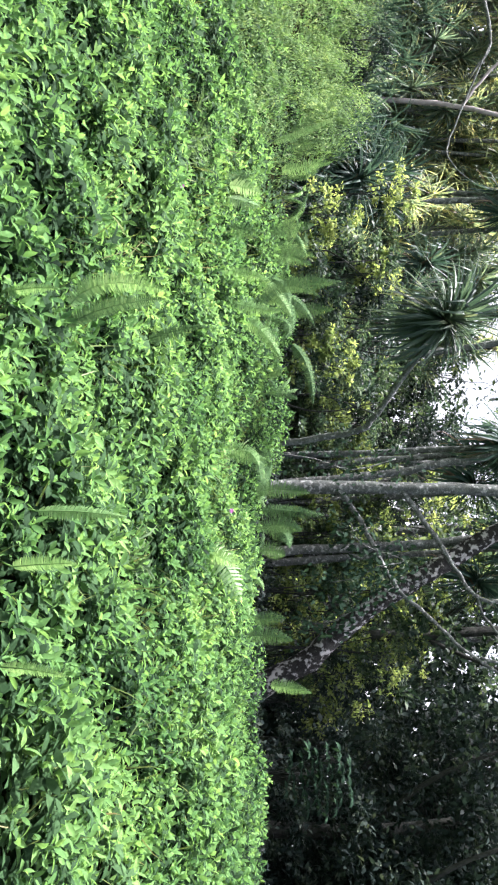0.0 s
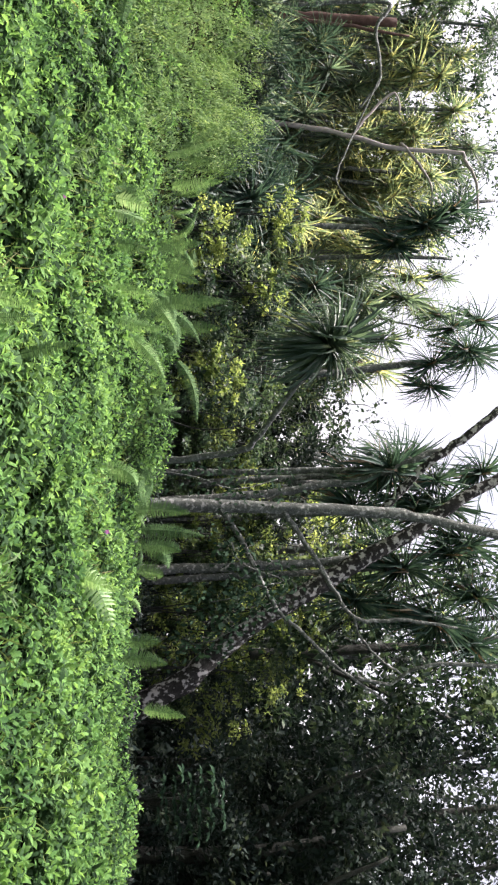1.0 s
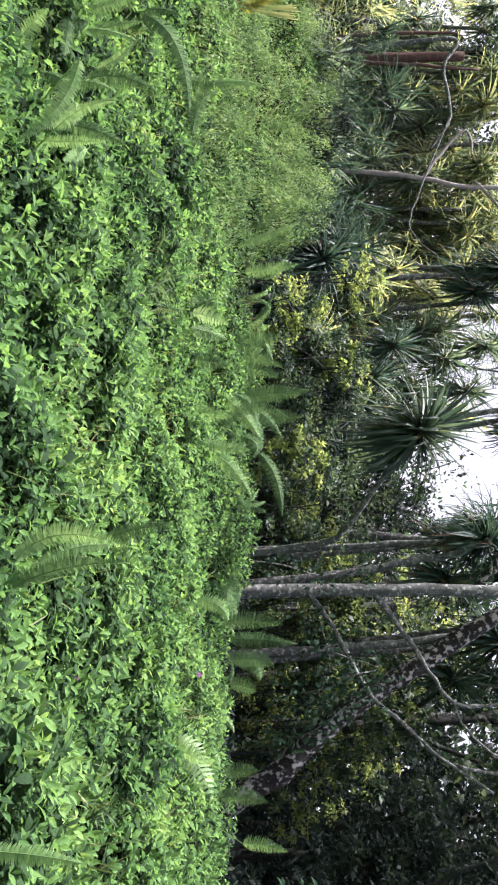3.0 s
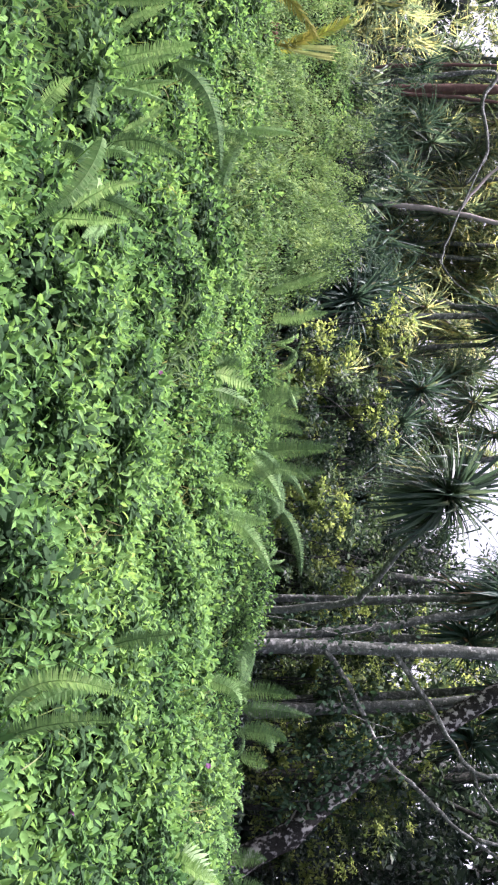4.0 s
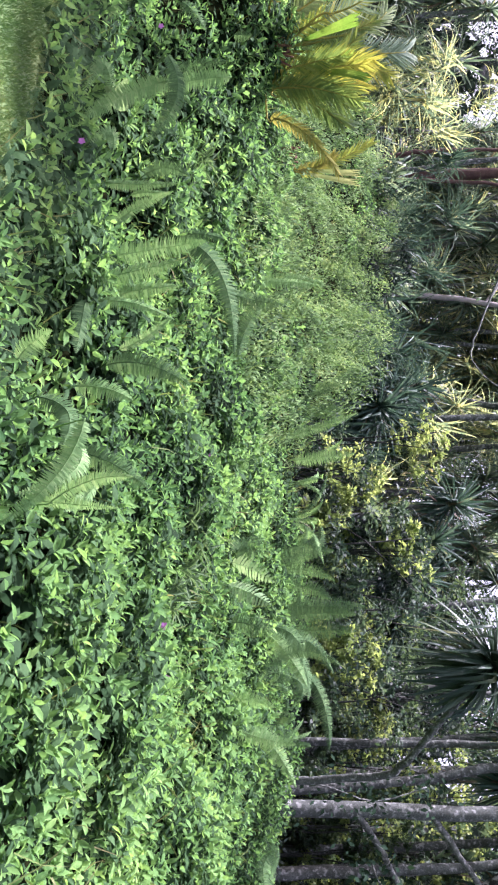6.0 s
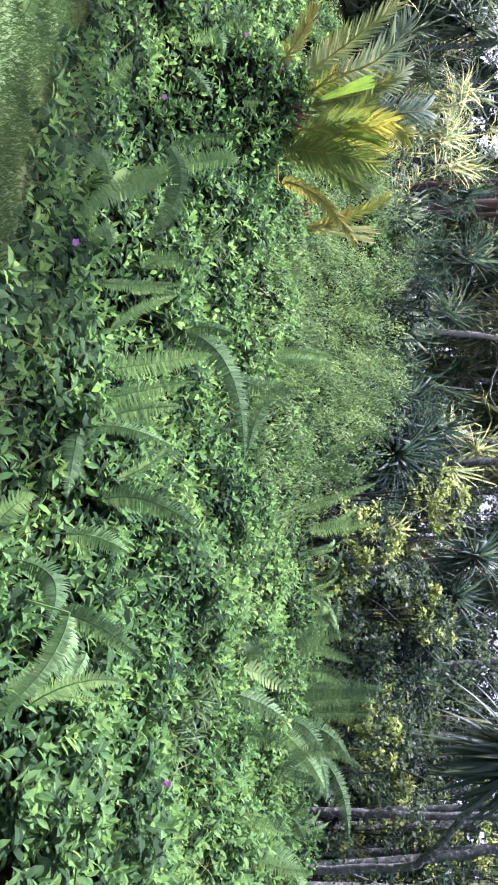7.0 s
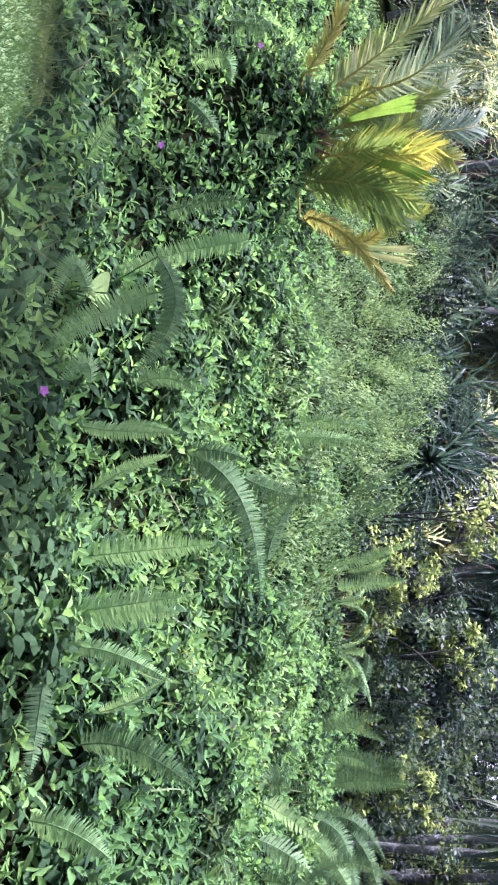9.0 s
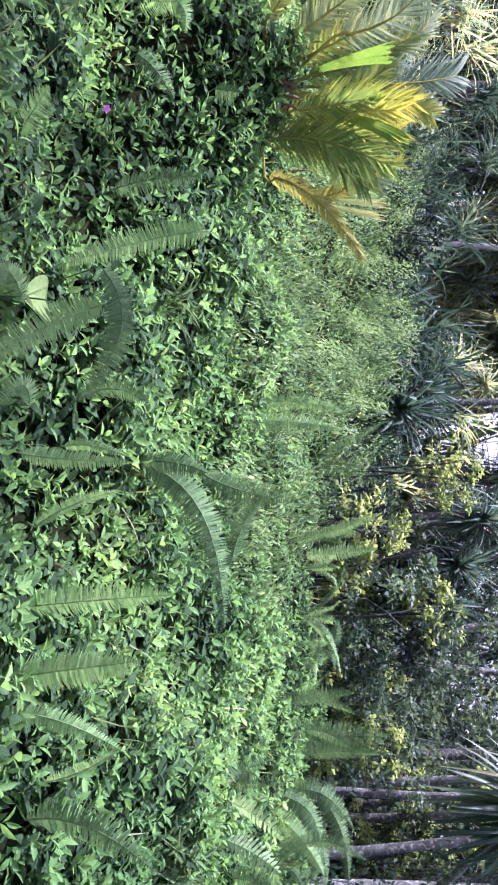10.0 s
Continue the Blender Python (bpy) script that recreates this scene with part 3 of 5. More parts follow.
# fronds with their own shapes
fern(((-7.12, 8.14, 0.71), (-6.99, 8.13, 0.38), (-6.81, 8.14, 0.07), 0.089, M_FERN), ((-7.30, 8.06, 0.71), (-6.98, 8.14, 0.79), (-6.66, 8.19, 0.55), 0.080, M_FERN_DEEP))
fern(((-7.14, 8.35, 0.25), (-7.30, 8.23, 0.18), (-7.08, 8.26, 0.05), 0.063, M_FERN))
fern(((-6.61, 8.26, 0.29), (-6.72, 8.18, 0.27), (-6.60, 8.16, 0.13), 0.057, M_FERN))
fern(((-8.01, 9.58, 0.51), (-8.06, 9.50, 0.81), (-8.06, 9.45, 1.10), 0.103, M_FERN_DEEP))
fern(((-8.19, 8.98, 0.05), (-8.31, 8.86, 0.19), (-8.38, 8.76, 0.29), 0.088, M_FERN_DEEP))
fern(((-6.36, 8.30, 0.22), (-6.33, 8.26, 0.49), (-6.32, 8.21, 0.78), 0.024, M_FERN))
fern(((-5.98, 8.21, 0.32), (-6.11, 8.14, 0.54), (-6.18, 8.07, 0.76), 0.039, M_FERN))
fern(((-6.22, 9.13, 0.72), (-5.90, 9.13, 1.12), (-5.26, 9.14, 1.24), 0.107, M_FERN_DEEP))
fern(((-5.63, 7.94, 0.30), (-5.68, 7.89, 0.69), (-5.72, 7.83, 1.02), 0.080, M_FERN))
fern(((-5.37, 7.67, 0.26), (-5.43, 7.62, 0.59), (-5.49, 7.56, 0.91), 0.083, M_FERN))
fern(((-5.21, 7.66, 0.31), (-5.20, 7.61, 0.57), (-5.09, 7.57, 0.84), 0.031, M_FERN), ((-4.88, 7.67, 0.49), (-4.96, 7.62, 0.68), (-5.08, 7.57, 0.84), 0.041, M_FERN))
fern(((-5.13, 7.30, 0.32), (-4.96, 7.25, 0.31), (-4.78, 7.19, 0.30), 0.071, M_FERN_DEEP))
fern(((-4.75, 7.57, 0.42), (-4.75, 7.52, 0.71), (-4.62, 7.46, 0.97), 0.087, M_FERN_DEEP))
fern(((-4.54, 7.20, 0.29), (-4.52, 7.14, 0.50), (-4.45, 7.09, 0.66), 0.069, M_FERN))
fern(((-4.40, 6.74, 0.18), (-4.30, 6.67, 0.38), (-4.12, 6.59, 0.37), 0.075, M_FERN_DEEP))
fern(((-4.11, 7.01, 0.31), (-4.05, 6.95, 0.56), (-3.91, 6.86, 0.79), 0.073, M_FERN_DEEP), ((-4.10, 6.57, 0.48), (-3.94, 6.48, 0.45), (-3.84, 6.40, 0.22), 0.061, M_FERN))
fern(((-3.91, 6.93, 0.50), (-3.82, 6.86, 0.45), (-3.75, 6.78, 0.37), 0.055, M_FERN))
fern(((-4.58, 6.56, 0.11), (-4.67, 6.52, 0.20), (-4.72, 6.47, 0.30), 0.067, M_FERN))
fern(((-3.07, 10.28, 1.22), (-3.01, 10.21, 1.43), (-2.92, 10.13, 1.61), 0.128, M_FERN_WIDE))
fern(((-2.46, 12.15, 1.66), (-2.32, 12.06, 2.00), (-2.02, 11.92, 2.06), 0.134, M_FERN_DEEP))
fern(((-6.36, 11.04, 1.39), (-6.38, 10.98, 1.74), (-6.33, 10.94, 2.12), 0.104, M_FERN))
fern(((-6.03, 10.08, 1.08), (-5.92, 10.04, 1.35), (-5.86, 10.00, 1.67), 0.133, M_FERN_DEEP), ((-5.35, 10.14, 1.27), (-5.65, 10.07, 1.36), (-5.88, 10.00, 1.51), 0.102, M_FERN_DEEP))
fern(((-4.88, 13.31, 1.88), (-5.03, 13.26, 2.37), (-5.20, 13.21, 2.80), 0.088, M_FERN))
fern(((-3.19, 12.71, 1.75), (-3.29, 12.68, 2.08), (-3.35, 12.64, 2.45), 0.154, M_FERN_DEEP))
fern(((-2.45, 13.04, 1.88), (-2.52, 13.01, 2.32), (-2.52, 12.96, 2.76), 0.191, M_FERN_DEEP))
fern(((-2.88, 12.79, 1.79), (-2.88, 12.74, 2.16), (-2.76, 12.67, 2.42), 0.142, M_FERN_DEEP))
fern(((-3.23, 14.32, 2.22), (-3.39, 14.30, 2.43), (-3.63, 14.28, 2.47), 0.146, M_FERN_DEEP))
fern(((-9.42, 10.23, 0.61), (-9.46, 10.15, 0.90), (-9.29, 10.19, 0.94), 0.096, M_FERN))
fern(((-10.13, 10.83, 0.89), (-10.08, 10.80, 1.08), (-10.04, 10.77, 1.24), 0.158, M_FERN_DEEP))
fern(((-9.08, 10.09, 0.60), (-8.98, 10.08, 0.73), (-8.81, 10.12, 0.85), 0.116, M_FERN_DEEP))
fern(((-8.96, 10.45, 1.15), (-8.93, 10.41, 1.24), (-8.90, 10.37, 1.33), 0.095, M_FERN_DEEP))
fern(((-7.49, 6.89, 0.01), (-7.51, 6.82, 0.07), (-7.54, 6.74, 0.12), 0.048, M_FERN_DEEP))
fern(((-7.63, 8.96, 1.19), (-7.55, 8.92, 0.76), (-7.42, 8.89, 0.32), 0.069, M_FERN))
fern(((-6.37, 8.58, 0.39), (-6.38, 8.53, 0.56), (-6.33, 8.47, 0.75), 0.032, M_FERN))
fern(((-5.31, 7.87, 0.39), (-5.36, 7.83, 0.62), (-5.37, 7.78, 0.85), 0.075, M_FERN))
fern(((-3.29, 10.46, 1.25), (-3.23, 10.37, 1.44), (-3.13, 10.26, 1.64), 0.120, M_FERN_WIDE))
fern(((-2.35, 12.40, 1.72), (-2.07, 12.19, 2.07), (-1.70, 11.90, 2.13), 0.130, M_FERN_DEEP))
fern(((-3.53, 10.73, 1.58), (-3.41, 10.61, 1.29), (-3.41, 10.56, 1.65), 0.112, M_FERN_DEEP))
fern(((-6.52, 11.40, 1.49), (-6.54, 11.35, 1.84), (-6.47, 11.30, 2.17), 0.081, M_FERN))
fern(((-4.60, 13.83, 2.03), (-4.64, 13.78, 2.44), (-4.70, 13.75, 2.84), 0.125, M_FERN))
fern(((-2.19, 13.75, 2.07), (-2.21, 13.71, 2.45), (-2.22, 13.66, 2.85), 0.163, M_FERN_DEEP))
fern(((-3.05, 13.19, 1.87), (-3.07, 13.14, 2.19), (-2.97, 13.05, 2.51), 0.123, M_FERN_DEEP))
fern(((-6.64, 8.81, 0.46), (-6.69, 8.76, 0.65), (-6.61, 8.71, 0.83), 0.067, M_FERN_DEEP))
fern(((-4.20, 6.13, 0.59), (-3.91, 6.19, 0.44), (-3.69, 6.21, 0.18), 0.057, M_FERN), ((-3.77, 6.29, 0.38), (-3.89, 6.20, 0.61), (-3.91, 6.14, 0.81), 0.045, M_FERN))
fern(((-3.80, 6.55, 0.20), (-3.78, 6.51, 0.42), (-3.76, 6.46, 0.68), 0.028, M_FERN))
fern(((-6.22, 9.14, 0.72), (-6.23, 9.08, 0.95), (-6.18, 9.05, 1.13), 0.075, M_FERN_DEEP))
fern(((-0.88, 5.32, 0.33), (-1.03, 5.31, 0.58), (-0.97, 5.24, 0.94), 0.067, M_FERN))
fern(((-0.88, 6.98, 0.64), (-0.94, 6.94, 0.86), (-0.98, 6.90, 1.09), 0.062, M_FERN_DEEP))
fern(((1.04, 7.98, 1.05), (1.10, 7.90, 1.21), (1.17, 7.81, 1.42), 0.093, M_FERN))
fern(((-1.63, 10.75, 1.35), (-1.45, 10.69, 1.67), (-1.10, 10.61, 1.90), 0.119, M_FERN))
fern(((-1.65, 13.66, 2.21), (-1.23, 13.59, 2.48), (-0.71, 13.49, 2.54), 0.139, M_FERN_DEEP))
fern(((-2.44, 11.91, 1.60), (-2.15, 11.87, 1.90), (-1.86, 11.82, 2.09), 0.119, M_FERN))
fern(((-2.57, 13.34, 1.94), (-2.59, 13.29, 2.38), (-2.60, 13.24, 2.91), 0.186, M_FERN_DEEP))
fern(((-2.69, 10.38, 1.25), (-2.69, 10.33, 1.44), (-2.63, 10.28, 1.65), 0.128, M_FERN_DEEP))
fern(((-1.85, 11.76, 1.58), (-2.22, 11.71, 1.97), (-2.09, 11.66, 2.44), 0.117, M_FERN_DEEP))
fern(((0.16, 10.23, 1.27), (0.17, 10.18, 1.48), (0.20, 10.12, 1.68), 0.103, M_FERN))
fern(((0.72, 11.92, 1.59), (0.68, 11.88, 1.94), (0.72, 11.82, 2.32), 0.154, M_FERN_DEEP))
fern(((1.31, 12.39, 1.70), (1.36, 12.32, 2.01), (1.54, 12.21, 2.09), 0.162, M_FERN_DEEP))
fern(((0.38, 12.52, 1.84), (0.59, 12.42, 1.73), (0.84, 12.30, 1.71), 0.193, M_FERN_DEEP))
fern(((1.58, 11.97, 1.67), (1.58, 11.92, 1.85), (1.62, 11.85, 2.00), 0.158, M_FERN_DEEP))
fern(((-5.69, 14.93, 2.24), (-5.88, 14.83, 2.66), (-6.12, 14.71, 3.02), 0.118, M_FERN_DEEP))
fern(((-0.81, 4.47, 0.14), (-0.83, 4.41, 0.31), (-0.82, 4.36, 0.47), 0.026, M_FERN))
fern(((-0.74, 5.25, 0.32), (-0.85, 5.18, 0.60), (-0.89, 5.12, 0.93), 0.055, M_FERN_DEEP))
fern(((0.38, 4.55, 0.32), (0.38, 4.50, 0.57), (0.40, 4.45, 0.80), 0.025, M_FERN))
fern(((0.64, 4.22, 0.28), (0.62, 4.17, 0.45), (0.61, 4.12, 0.61), 0.045, M_FERN))
fern(((1.09, 3.98, 0.29), (1.09, 3.93, 0.46), (1.10, 3.87, 0.62), 0.023, M_FERN))
fern(((1.07, 8.16, 1.09), (1.20, 8.09, 1.26), (1.48, 7.99, 1.40), 0.135, M_FERN_WIDE))
fern(((-1.77, 10.11, 1.21), (-1.66, 10.08, 1.56), (-1.62, 10.04, 1.85), 0.099, M_FERN))
fern(((-2.22, 12.68, 1.80), (-2.21, 12.63, 2.19), (-1.86, 12.64, 2.47), 0.142, M_FERN_DEEP))
fern(((-1.89, 12.25, 1.70), (-1.76, 12.22, 2.08), (-1.55, 12.20, 2.00), 0.136, M_FERN_DEEP))
fern(((0.05, 9.84, 1.21), (0.11, 9.79, 1.49), (0.25, 9.73, 1.60), 0.101, M_FERN))
fern(((1.03, 12.33, 1.68), (1.02, 12.28, 2.08), (1.08, 12.22, 2.55), 0.136, M_FERN_DEEP))
fern(((1.23, 11.85, 1.61), (1.19, 11.80, 1.98), (1.25, 11.74, 2.22), 0.147, M_FERN_DEEP))
fern(((2.36, 10.86, 1.57), (2.32, 10.81, 1.75), (2.31, 10.76, 1.95), 0.122, M_FERN_DEEP))
fern(((2.45, 10.32, 1.49), (2.42, 10.28, 1.74), (2.46, 10.22, 2.01), 0.131, M_FERN_DEEP))
fern(((3.22, 10.85, 1.78), (3.23, 10.80, 2.01), (3.27, 10.73, 2.28), 0.109, M_FERN))
fern(((0.13, 12.16, 1.83), (0.30, 12.11, 1.66), (0.55, 12.05, 1.69), 0.134, M_FERN_DEEP))
fern(((-2.04, 9.99, 1.18), (-2.04, 9.94, 1.42), (-1.99, 9.90, 1.66), 0.098, M_FERN))
fern(((-0.95, 5.56, 0.84), (-0.93, 5.51, 0.60), (-0.84, 5.46, 0.41), 0.051, M_FERN))
fern(((-4.11, 10.61, 1.26), (-4.26, 10.50, 1.38), (-4.38, 10.39, 1.44), 0.109, M_FERN_DEEP))
fern(((-5.47, 15.16, 2.30), (-5.53, 15.09, 2.58), (-5.51, 15.04, 2.80), 0.155, M_FERN_DEEP))
fern(((-2.78, 26.24, 4.10), (-2.24, 26.24, 4.56), (-1.52, 26.24, 4.74), 0.329, M_FERN_DEEP))
for k in range(14):
    u = rng.uniform(0.0, 9.0)
    x, y = place_uv(u, CREST - 0.3 + rng.uniform(-0.5, 0.4))
    if -0.9 < x < 0.3 or x > 3.0:
        continue
    fern_clump(x, y, int(rng.integers(3, 6)), rng.uniform(0.35, 0.6))

# the thicket of tall ferns along the crest
for k in range(10):
    u = 7.6 + 4.2 * ((k * 0.618) % 1)
    x, y = place_uv(u, float(crest_v(u)) - 0.1 - 1.1 * ((k * 0.382) % 1))
    fern_clump(x, y, int(rng.integers(3, 6)), rng.uniform(0.5, 0.75))


# ---- young palms ----
HEART = np.array((0.08, 0.04, 0.42))


def palm_frond(start, mid, tip, leaf, mat, parent, pairs=40, label=""):
    """A split frond on its stalk: leaflets that spread from the midrib and hang a little towards their tips."""
    start, mid, tip = (np.asarray(p, float) for p in (start, mid, tip))
    ctrl = 2 * mid - 0.5 * (start + tip)
    t = np.linspace(0, 1, 9)[:, None]
    rib = (1 - t) ** 2 * start + 2 * t * (1 - t) * ctrl + t * t * tip
    root = HEART if start[2] > 0.3 else HEART * (1, 1, 0.6)
    s = np.linspace(0.06, 1.0, pairs)[:, None]
    p = (1 - s) ** 2 * start + 2 * s * (1 - s) * ctrl + s * s * tip
    tan = unit(2 * (1 - s) * (ctrl - start) + 2 * s * (tip - ctrl))
    side = unit(np.cross(tan, (0.25, -0.8, 0.35)))
    up = np.cross(side, tan)
    shape = np.clip(0.55 + 1.9 * s - 1.75 * s ** 2, 0.35, 1)[:, 0]
    sets = []
    for sign in (-1, 1):
        along = unit(side * sign * (0.85 - 0.45 * s) + tan * (0.75 + 0.3 * s) - up * 0.08 - np.array((0, 0, 0.16)) + rng.normal(0, 0.055, side.shape))
        size = leaf * shape * rng.uniform(0.85, 1.08, pairs)
        sets.append(scatter(LEAFLET, p, along, up + 0.25 * rng.normal(size=up.shape), size, np.full(pairs, 0.019)))
    ob = part("frond", join(*sets), mat, parent, label)
    part("midrib", tube(np.vstack([[root], rib]), np.linspace(0.015, 0.003, 10), 5, 2), M_PALM_OLD, ob, "orange-yellow midrib")


def fan_geo(base, mid, tip, wide):
    """A young pleated frond whose leaflets are still joined, split into fingers at its end."""
    base, mid, tip = (np.asarray(p, float) for p in (base, mid, tip))
    ctrl = 2 * mid - 0.5 * (base + tip)
    rows, cols = 12, 13
    a = np.linspace(-1, 1, cols)[None, :, None]
    ends = 0.9 + 0.1 * np.abs(a) - 0.16 * (np.arange(cols) % 3 == 1)[None, :, None] + rng.uniform(-0.05, 0.05, a.shape)
    t = np.linspace(0.0, 1, rows)[:, None, None] * ends
    p = (1 - t) ** 2 * base + 2 * t * (1 - t) * ctrl + t * t * tip
    tan = unit(2 * (1 - t) * (ctrl - base) + 2 * t * (tip - ctrl))
    side = unit(np.cross(tan, (0.25, -0.8, 0.35)))
    up = np.cross(side, tan)
    reach = wide * (0.2 + 0.8 * np.clip(t, 0, 1) ** 0.8)
    fold = 0.014 * (np.arange(cols) % 2)[None, :, None] * np.clip(t * 1.4, 0, 1)
    v = (p + side * a * reach + up * (fold + 0.3 * np.abs(a) * reach)).reshape(-1, 3)
    idx = np.arange(rows * cols).reshape(rows, cols)
    f = np.concatenate([np.stack([idx[:-1, :-1], idx[:-1, 1:], idx[1:, 1:]], -1).reshape(-1, 3), np.stack([idx[:-1, :-1], idx[1:, 1:], idx[1:, :-1]], -1).reshape(-1, 3)])
    return v, f


LEAFLET = (np.array([(-0.4, 0, 0), (0.4, 0, 0), (-0.5, 0.45, 0.03), (0.5, 0.45, 0.03), (-0.25, 0.8, -0.01), (0.25, 0.8, -0.01), (0, 1, -0.08)]), np.array([(0, 1, 3), (0, 3, 2), (2, 3, 5), (2, 5, 4), (4, 5, 6)]))


def young_palm(at, label, specs):
    """specs: S (split) or F (still joined), leaflet length or half width, material, three places along the frond."""
    ob = thing("palm", at, label, "palm")
    part("trunk", tube([(0, 0, -0.2), (0.02, 0.01, 0.15), HEART * (1, 1, 0.8), HEART + (0, 0, 0.12)], [0.1, 0.09, 0.06, 0.02], 10), M_SHEATH, ob, "short fibrous red-brown trunk")
    for k in range(9):
        a = k * 0.7
        d = np.array([math.cos(a), math.sin(a), 0]) * 0.06
        part("sheath", tube([d, d * 1.5 + HEART * 0.6, d * rng.uniform(1.8, 3.2) + HEART + (0, 0, rng.uniform(0.0, 0.2))], [0.035, 0.026, 0.008], 6), M_SHEATH, ob)
    for form, size, mat, start, mid, tip in specs:
        if form == "S":
            palm_frond(start, mid, tip, (0.66 if mat in (GREEN, GOLDEN) else 0.8) * size, mat, ob, int(np.linalg.norm(np.subtract(tip, start)) / 0.027))
        else:
            part("frond", fan_geo(start, mid, tip, 0.55 * size), mat, ob, "broad unsplit lime-green frond" if mat is M_PALM_LIME else "broad unsplit pale grey-green frond")


OLD, PALE, GREY, GREEN, GOLDEN, LIME = M_PALM_OLD, M_PALM_PALE, M_PALM_GREY, M_PALM_GREEN, M_PALM, M_PALM_LIME
young_palm((-9.3, 11.15, 1.25), "young yellow-green palm with split and unsplit fronds on the bank", (
        ("S", 0.24, OLD, (-0.36, -0.18, 0.29), (-0.61, -0.26, 0.49), (-0.89, -0.37, 0.66)),
        ("S", 0.34, PALE, (-0.26, -0.13, 0.54), (-0.52, -0.19, 0.93), (-0.94, -0.35, 1.53)),
        ("S", 0.42, GREY, (-0.26, -0.13, 0.85), (-0.37, -0.24, 1.33), (-0.63, -0.45, 1.61)),
        ("F", 0.15, LIME, (-0.03, -0.01, 0.70), (-0.03, -0.29, 1.07), (0.03, -0.54, 1.31)),
        ("S", 0.46, GREY, (0.08, 0.04, 0.88), (0.01, 0.17, 1.56), (-0.09, 0.29, 1.95)),
        ("S", 0.36, GREEN, (0.20, 0.09, 0.77), (0.06, 0.03, 1.13), (-0.05, -0.02, 1.30)),
        ("S", 0.46, GOLDEN, (0.34, 0.16, 0.55), (0.32, -0.02, 0.94), (0.35, -0.17, 1.37)),
        ("S", 0.46, GREEN, (0.38, 0.17, 0.50), (0.44, 0.01, 0.89), (0.63, -0.10, 1.27)),
        ("S", 0.44, GOLDEN, (0.42, 0.19, 0.47), (0.45, 0.12, 0.96), (0.45, 0.04, 1.41)),
        ("S", 0.46, GREEN, (0.47, 0.21, 0.27), (0.55, 0.03, 0.73), (0.82, -0.08, 1.20)),
        ("S", 0.4, GREEN, (0.51, 0.23, 0.33), (0.64, 0.17, 0.79), (0.89, 0.16, 1.17)),
        ("F", 0.15, LIME, (0.29, 0.13, 0.87), (0.48, -0.19, 1.17), (0.74, -0.49, 1.44)),
        ("F", 0.1, LIME, (0.26, 0.12, 0.84), (0.26, -0.05, 1.10), (0.20, -0.24, 1.25)),
        ("F", 0.13, GREY, (0.56, 0.24, 0.80), (0.79, 0.28, 1.19), (0.90, 0.27, 1.40)),
        ("S", 0.2, OLD, (0.76, 0.32, 0.28), (0.95, 0.23, 0.70), (1.46, 0.24, 1.14)),
        ("S", 0.4, PALE, (-0.04, -0.02, 0.81), (-0.22, 0.08, 1.37), (-0.50, 0.14, 1.69)),
        ("S", 0.42, GOLDEN, (0.15, 0.07, 0.77), (0.17, 0.14, 1.36), (0.24, 0.22, 1.72)),
        ("S", 0.36, GREEN, (-0.28, -0.14, 0.52), (-0.46, -0.12, 0.74), (-0.74, -0.17, 1.01)),
        ("S", 0.4, GREEN, (0.40, 0.18, 0.38), (0.56, -0.02, 0.83), (0.80, -0.20, 1.31)),
        ("S", 0.42, GOLDEN, (0.15, 0.07, 0.66), (0.19, -0.02, 1.10), (0.25, -0.10, 1.50)),
        ("S", 0.42, GREEN, (0.03, 0.01, 0.59), (-0.11, 0.06, 1.05), (-0.33, 0.06, 1.53)),
        ("S", 0.4, GOLDEN, (-0.09, -0.04, 0.53), (-0.26, -0.07, 0.92), (-0.46, -0.12, 1.35)),
        ("S", 0.34, GREEN, (0.26, 0.12, 0.46), (0.27, -0.04, 0.76), (0.27, -0.20, 1.08))))
young_palm((-9.0, 13.3, 1.45), "small young palm with pale unsplit fronds among climbers", (
        ("F", 0.1, PALE, (0.24, 0.08, 0.59), (0.29, 0.04, 1.13), (0.32, 0.00, 1.50)),
        ("F", 0.1, PALE, (0.27, 0.09, 0.59), (0.39, 0.05, 1.09), (0.46, -0.01, 1.46)),
        ("S", 0.3, GOLDEN, (0.27, 0.09, 0.52), (0.15, 0.11, 0.98), (-0.16, 0.05, 1.61)),
        ("S", 0.2, OLD, (0.24, 0.08, 0.52), (0.21, 0.02, 0.87), (0.09, -0.07, 1.07))))


# ---- screw pines ----
def strap_geo(length, width, bend, segs=6):
    """A long keeled strap leaf that breaks over and hangs at the tip; it starts at the origin along +y, z up."""
    t = np.linspace(0, 1, segs)
    ang = np.cumsum(np.concatenate([[0], bend * np.clip((t[1:] - 0.25) * 1.6, 0, 1) / (segs - 1) * 2.0]))
    step = length / (segs - 1)
    yy = np.concatenate([[0], np.cumsum(np.cos(ang[:-1]) * step)])
    zz = np.concatenate([[0], np.cumsum(-np.sin(ang[:-1]) * step)])
    w = width * np.interp(t, [0, 0.15, 0.6, 1], [0.9, 1.0, 0.8, 0.04]) * 0.5
    v = np.stack([np.stack([-w, yy, zz + w * 0.55], -1), np.stack([0 * w, yy, zz], -1), np.stack([w, yy, zz + w * 0.55], -1)], 1).reshape(-1, 3)
    f = []
    for k in range(segs - 1):
        a = k * 3
        f += [(a, a + 1, a + 4), (a, a + 4, a + 3), (a + 1, a + 2, a + 5), (a + 1, a + 5, a + 4)]
    return v, np.array(f)


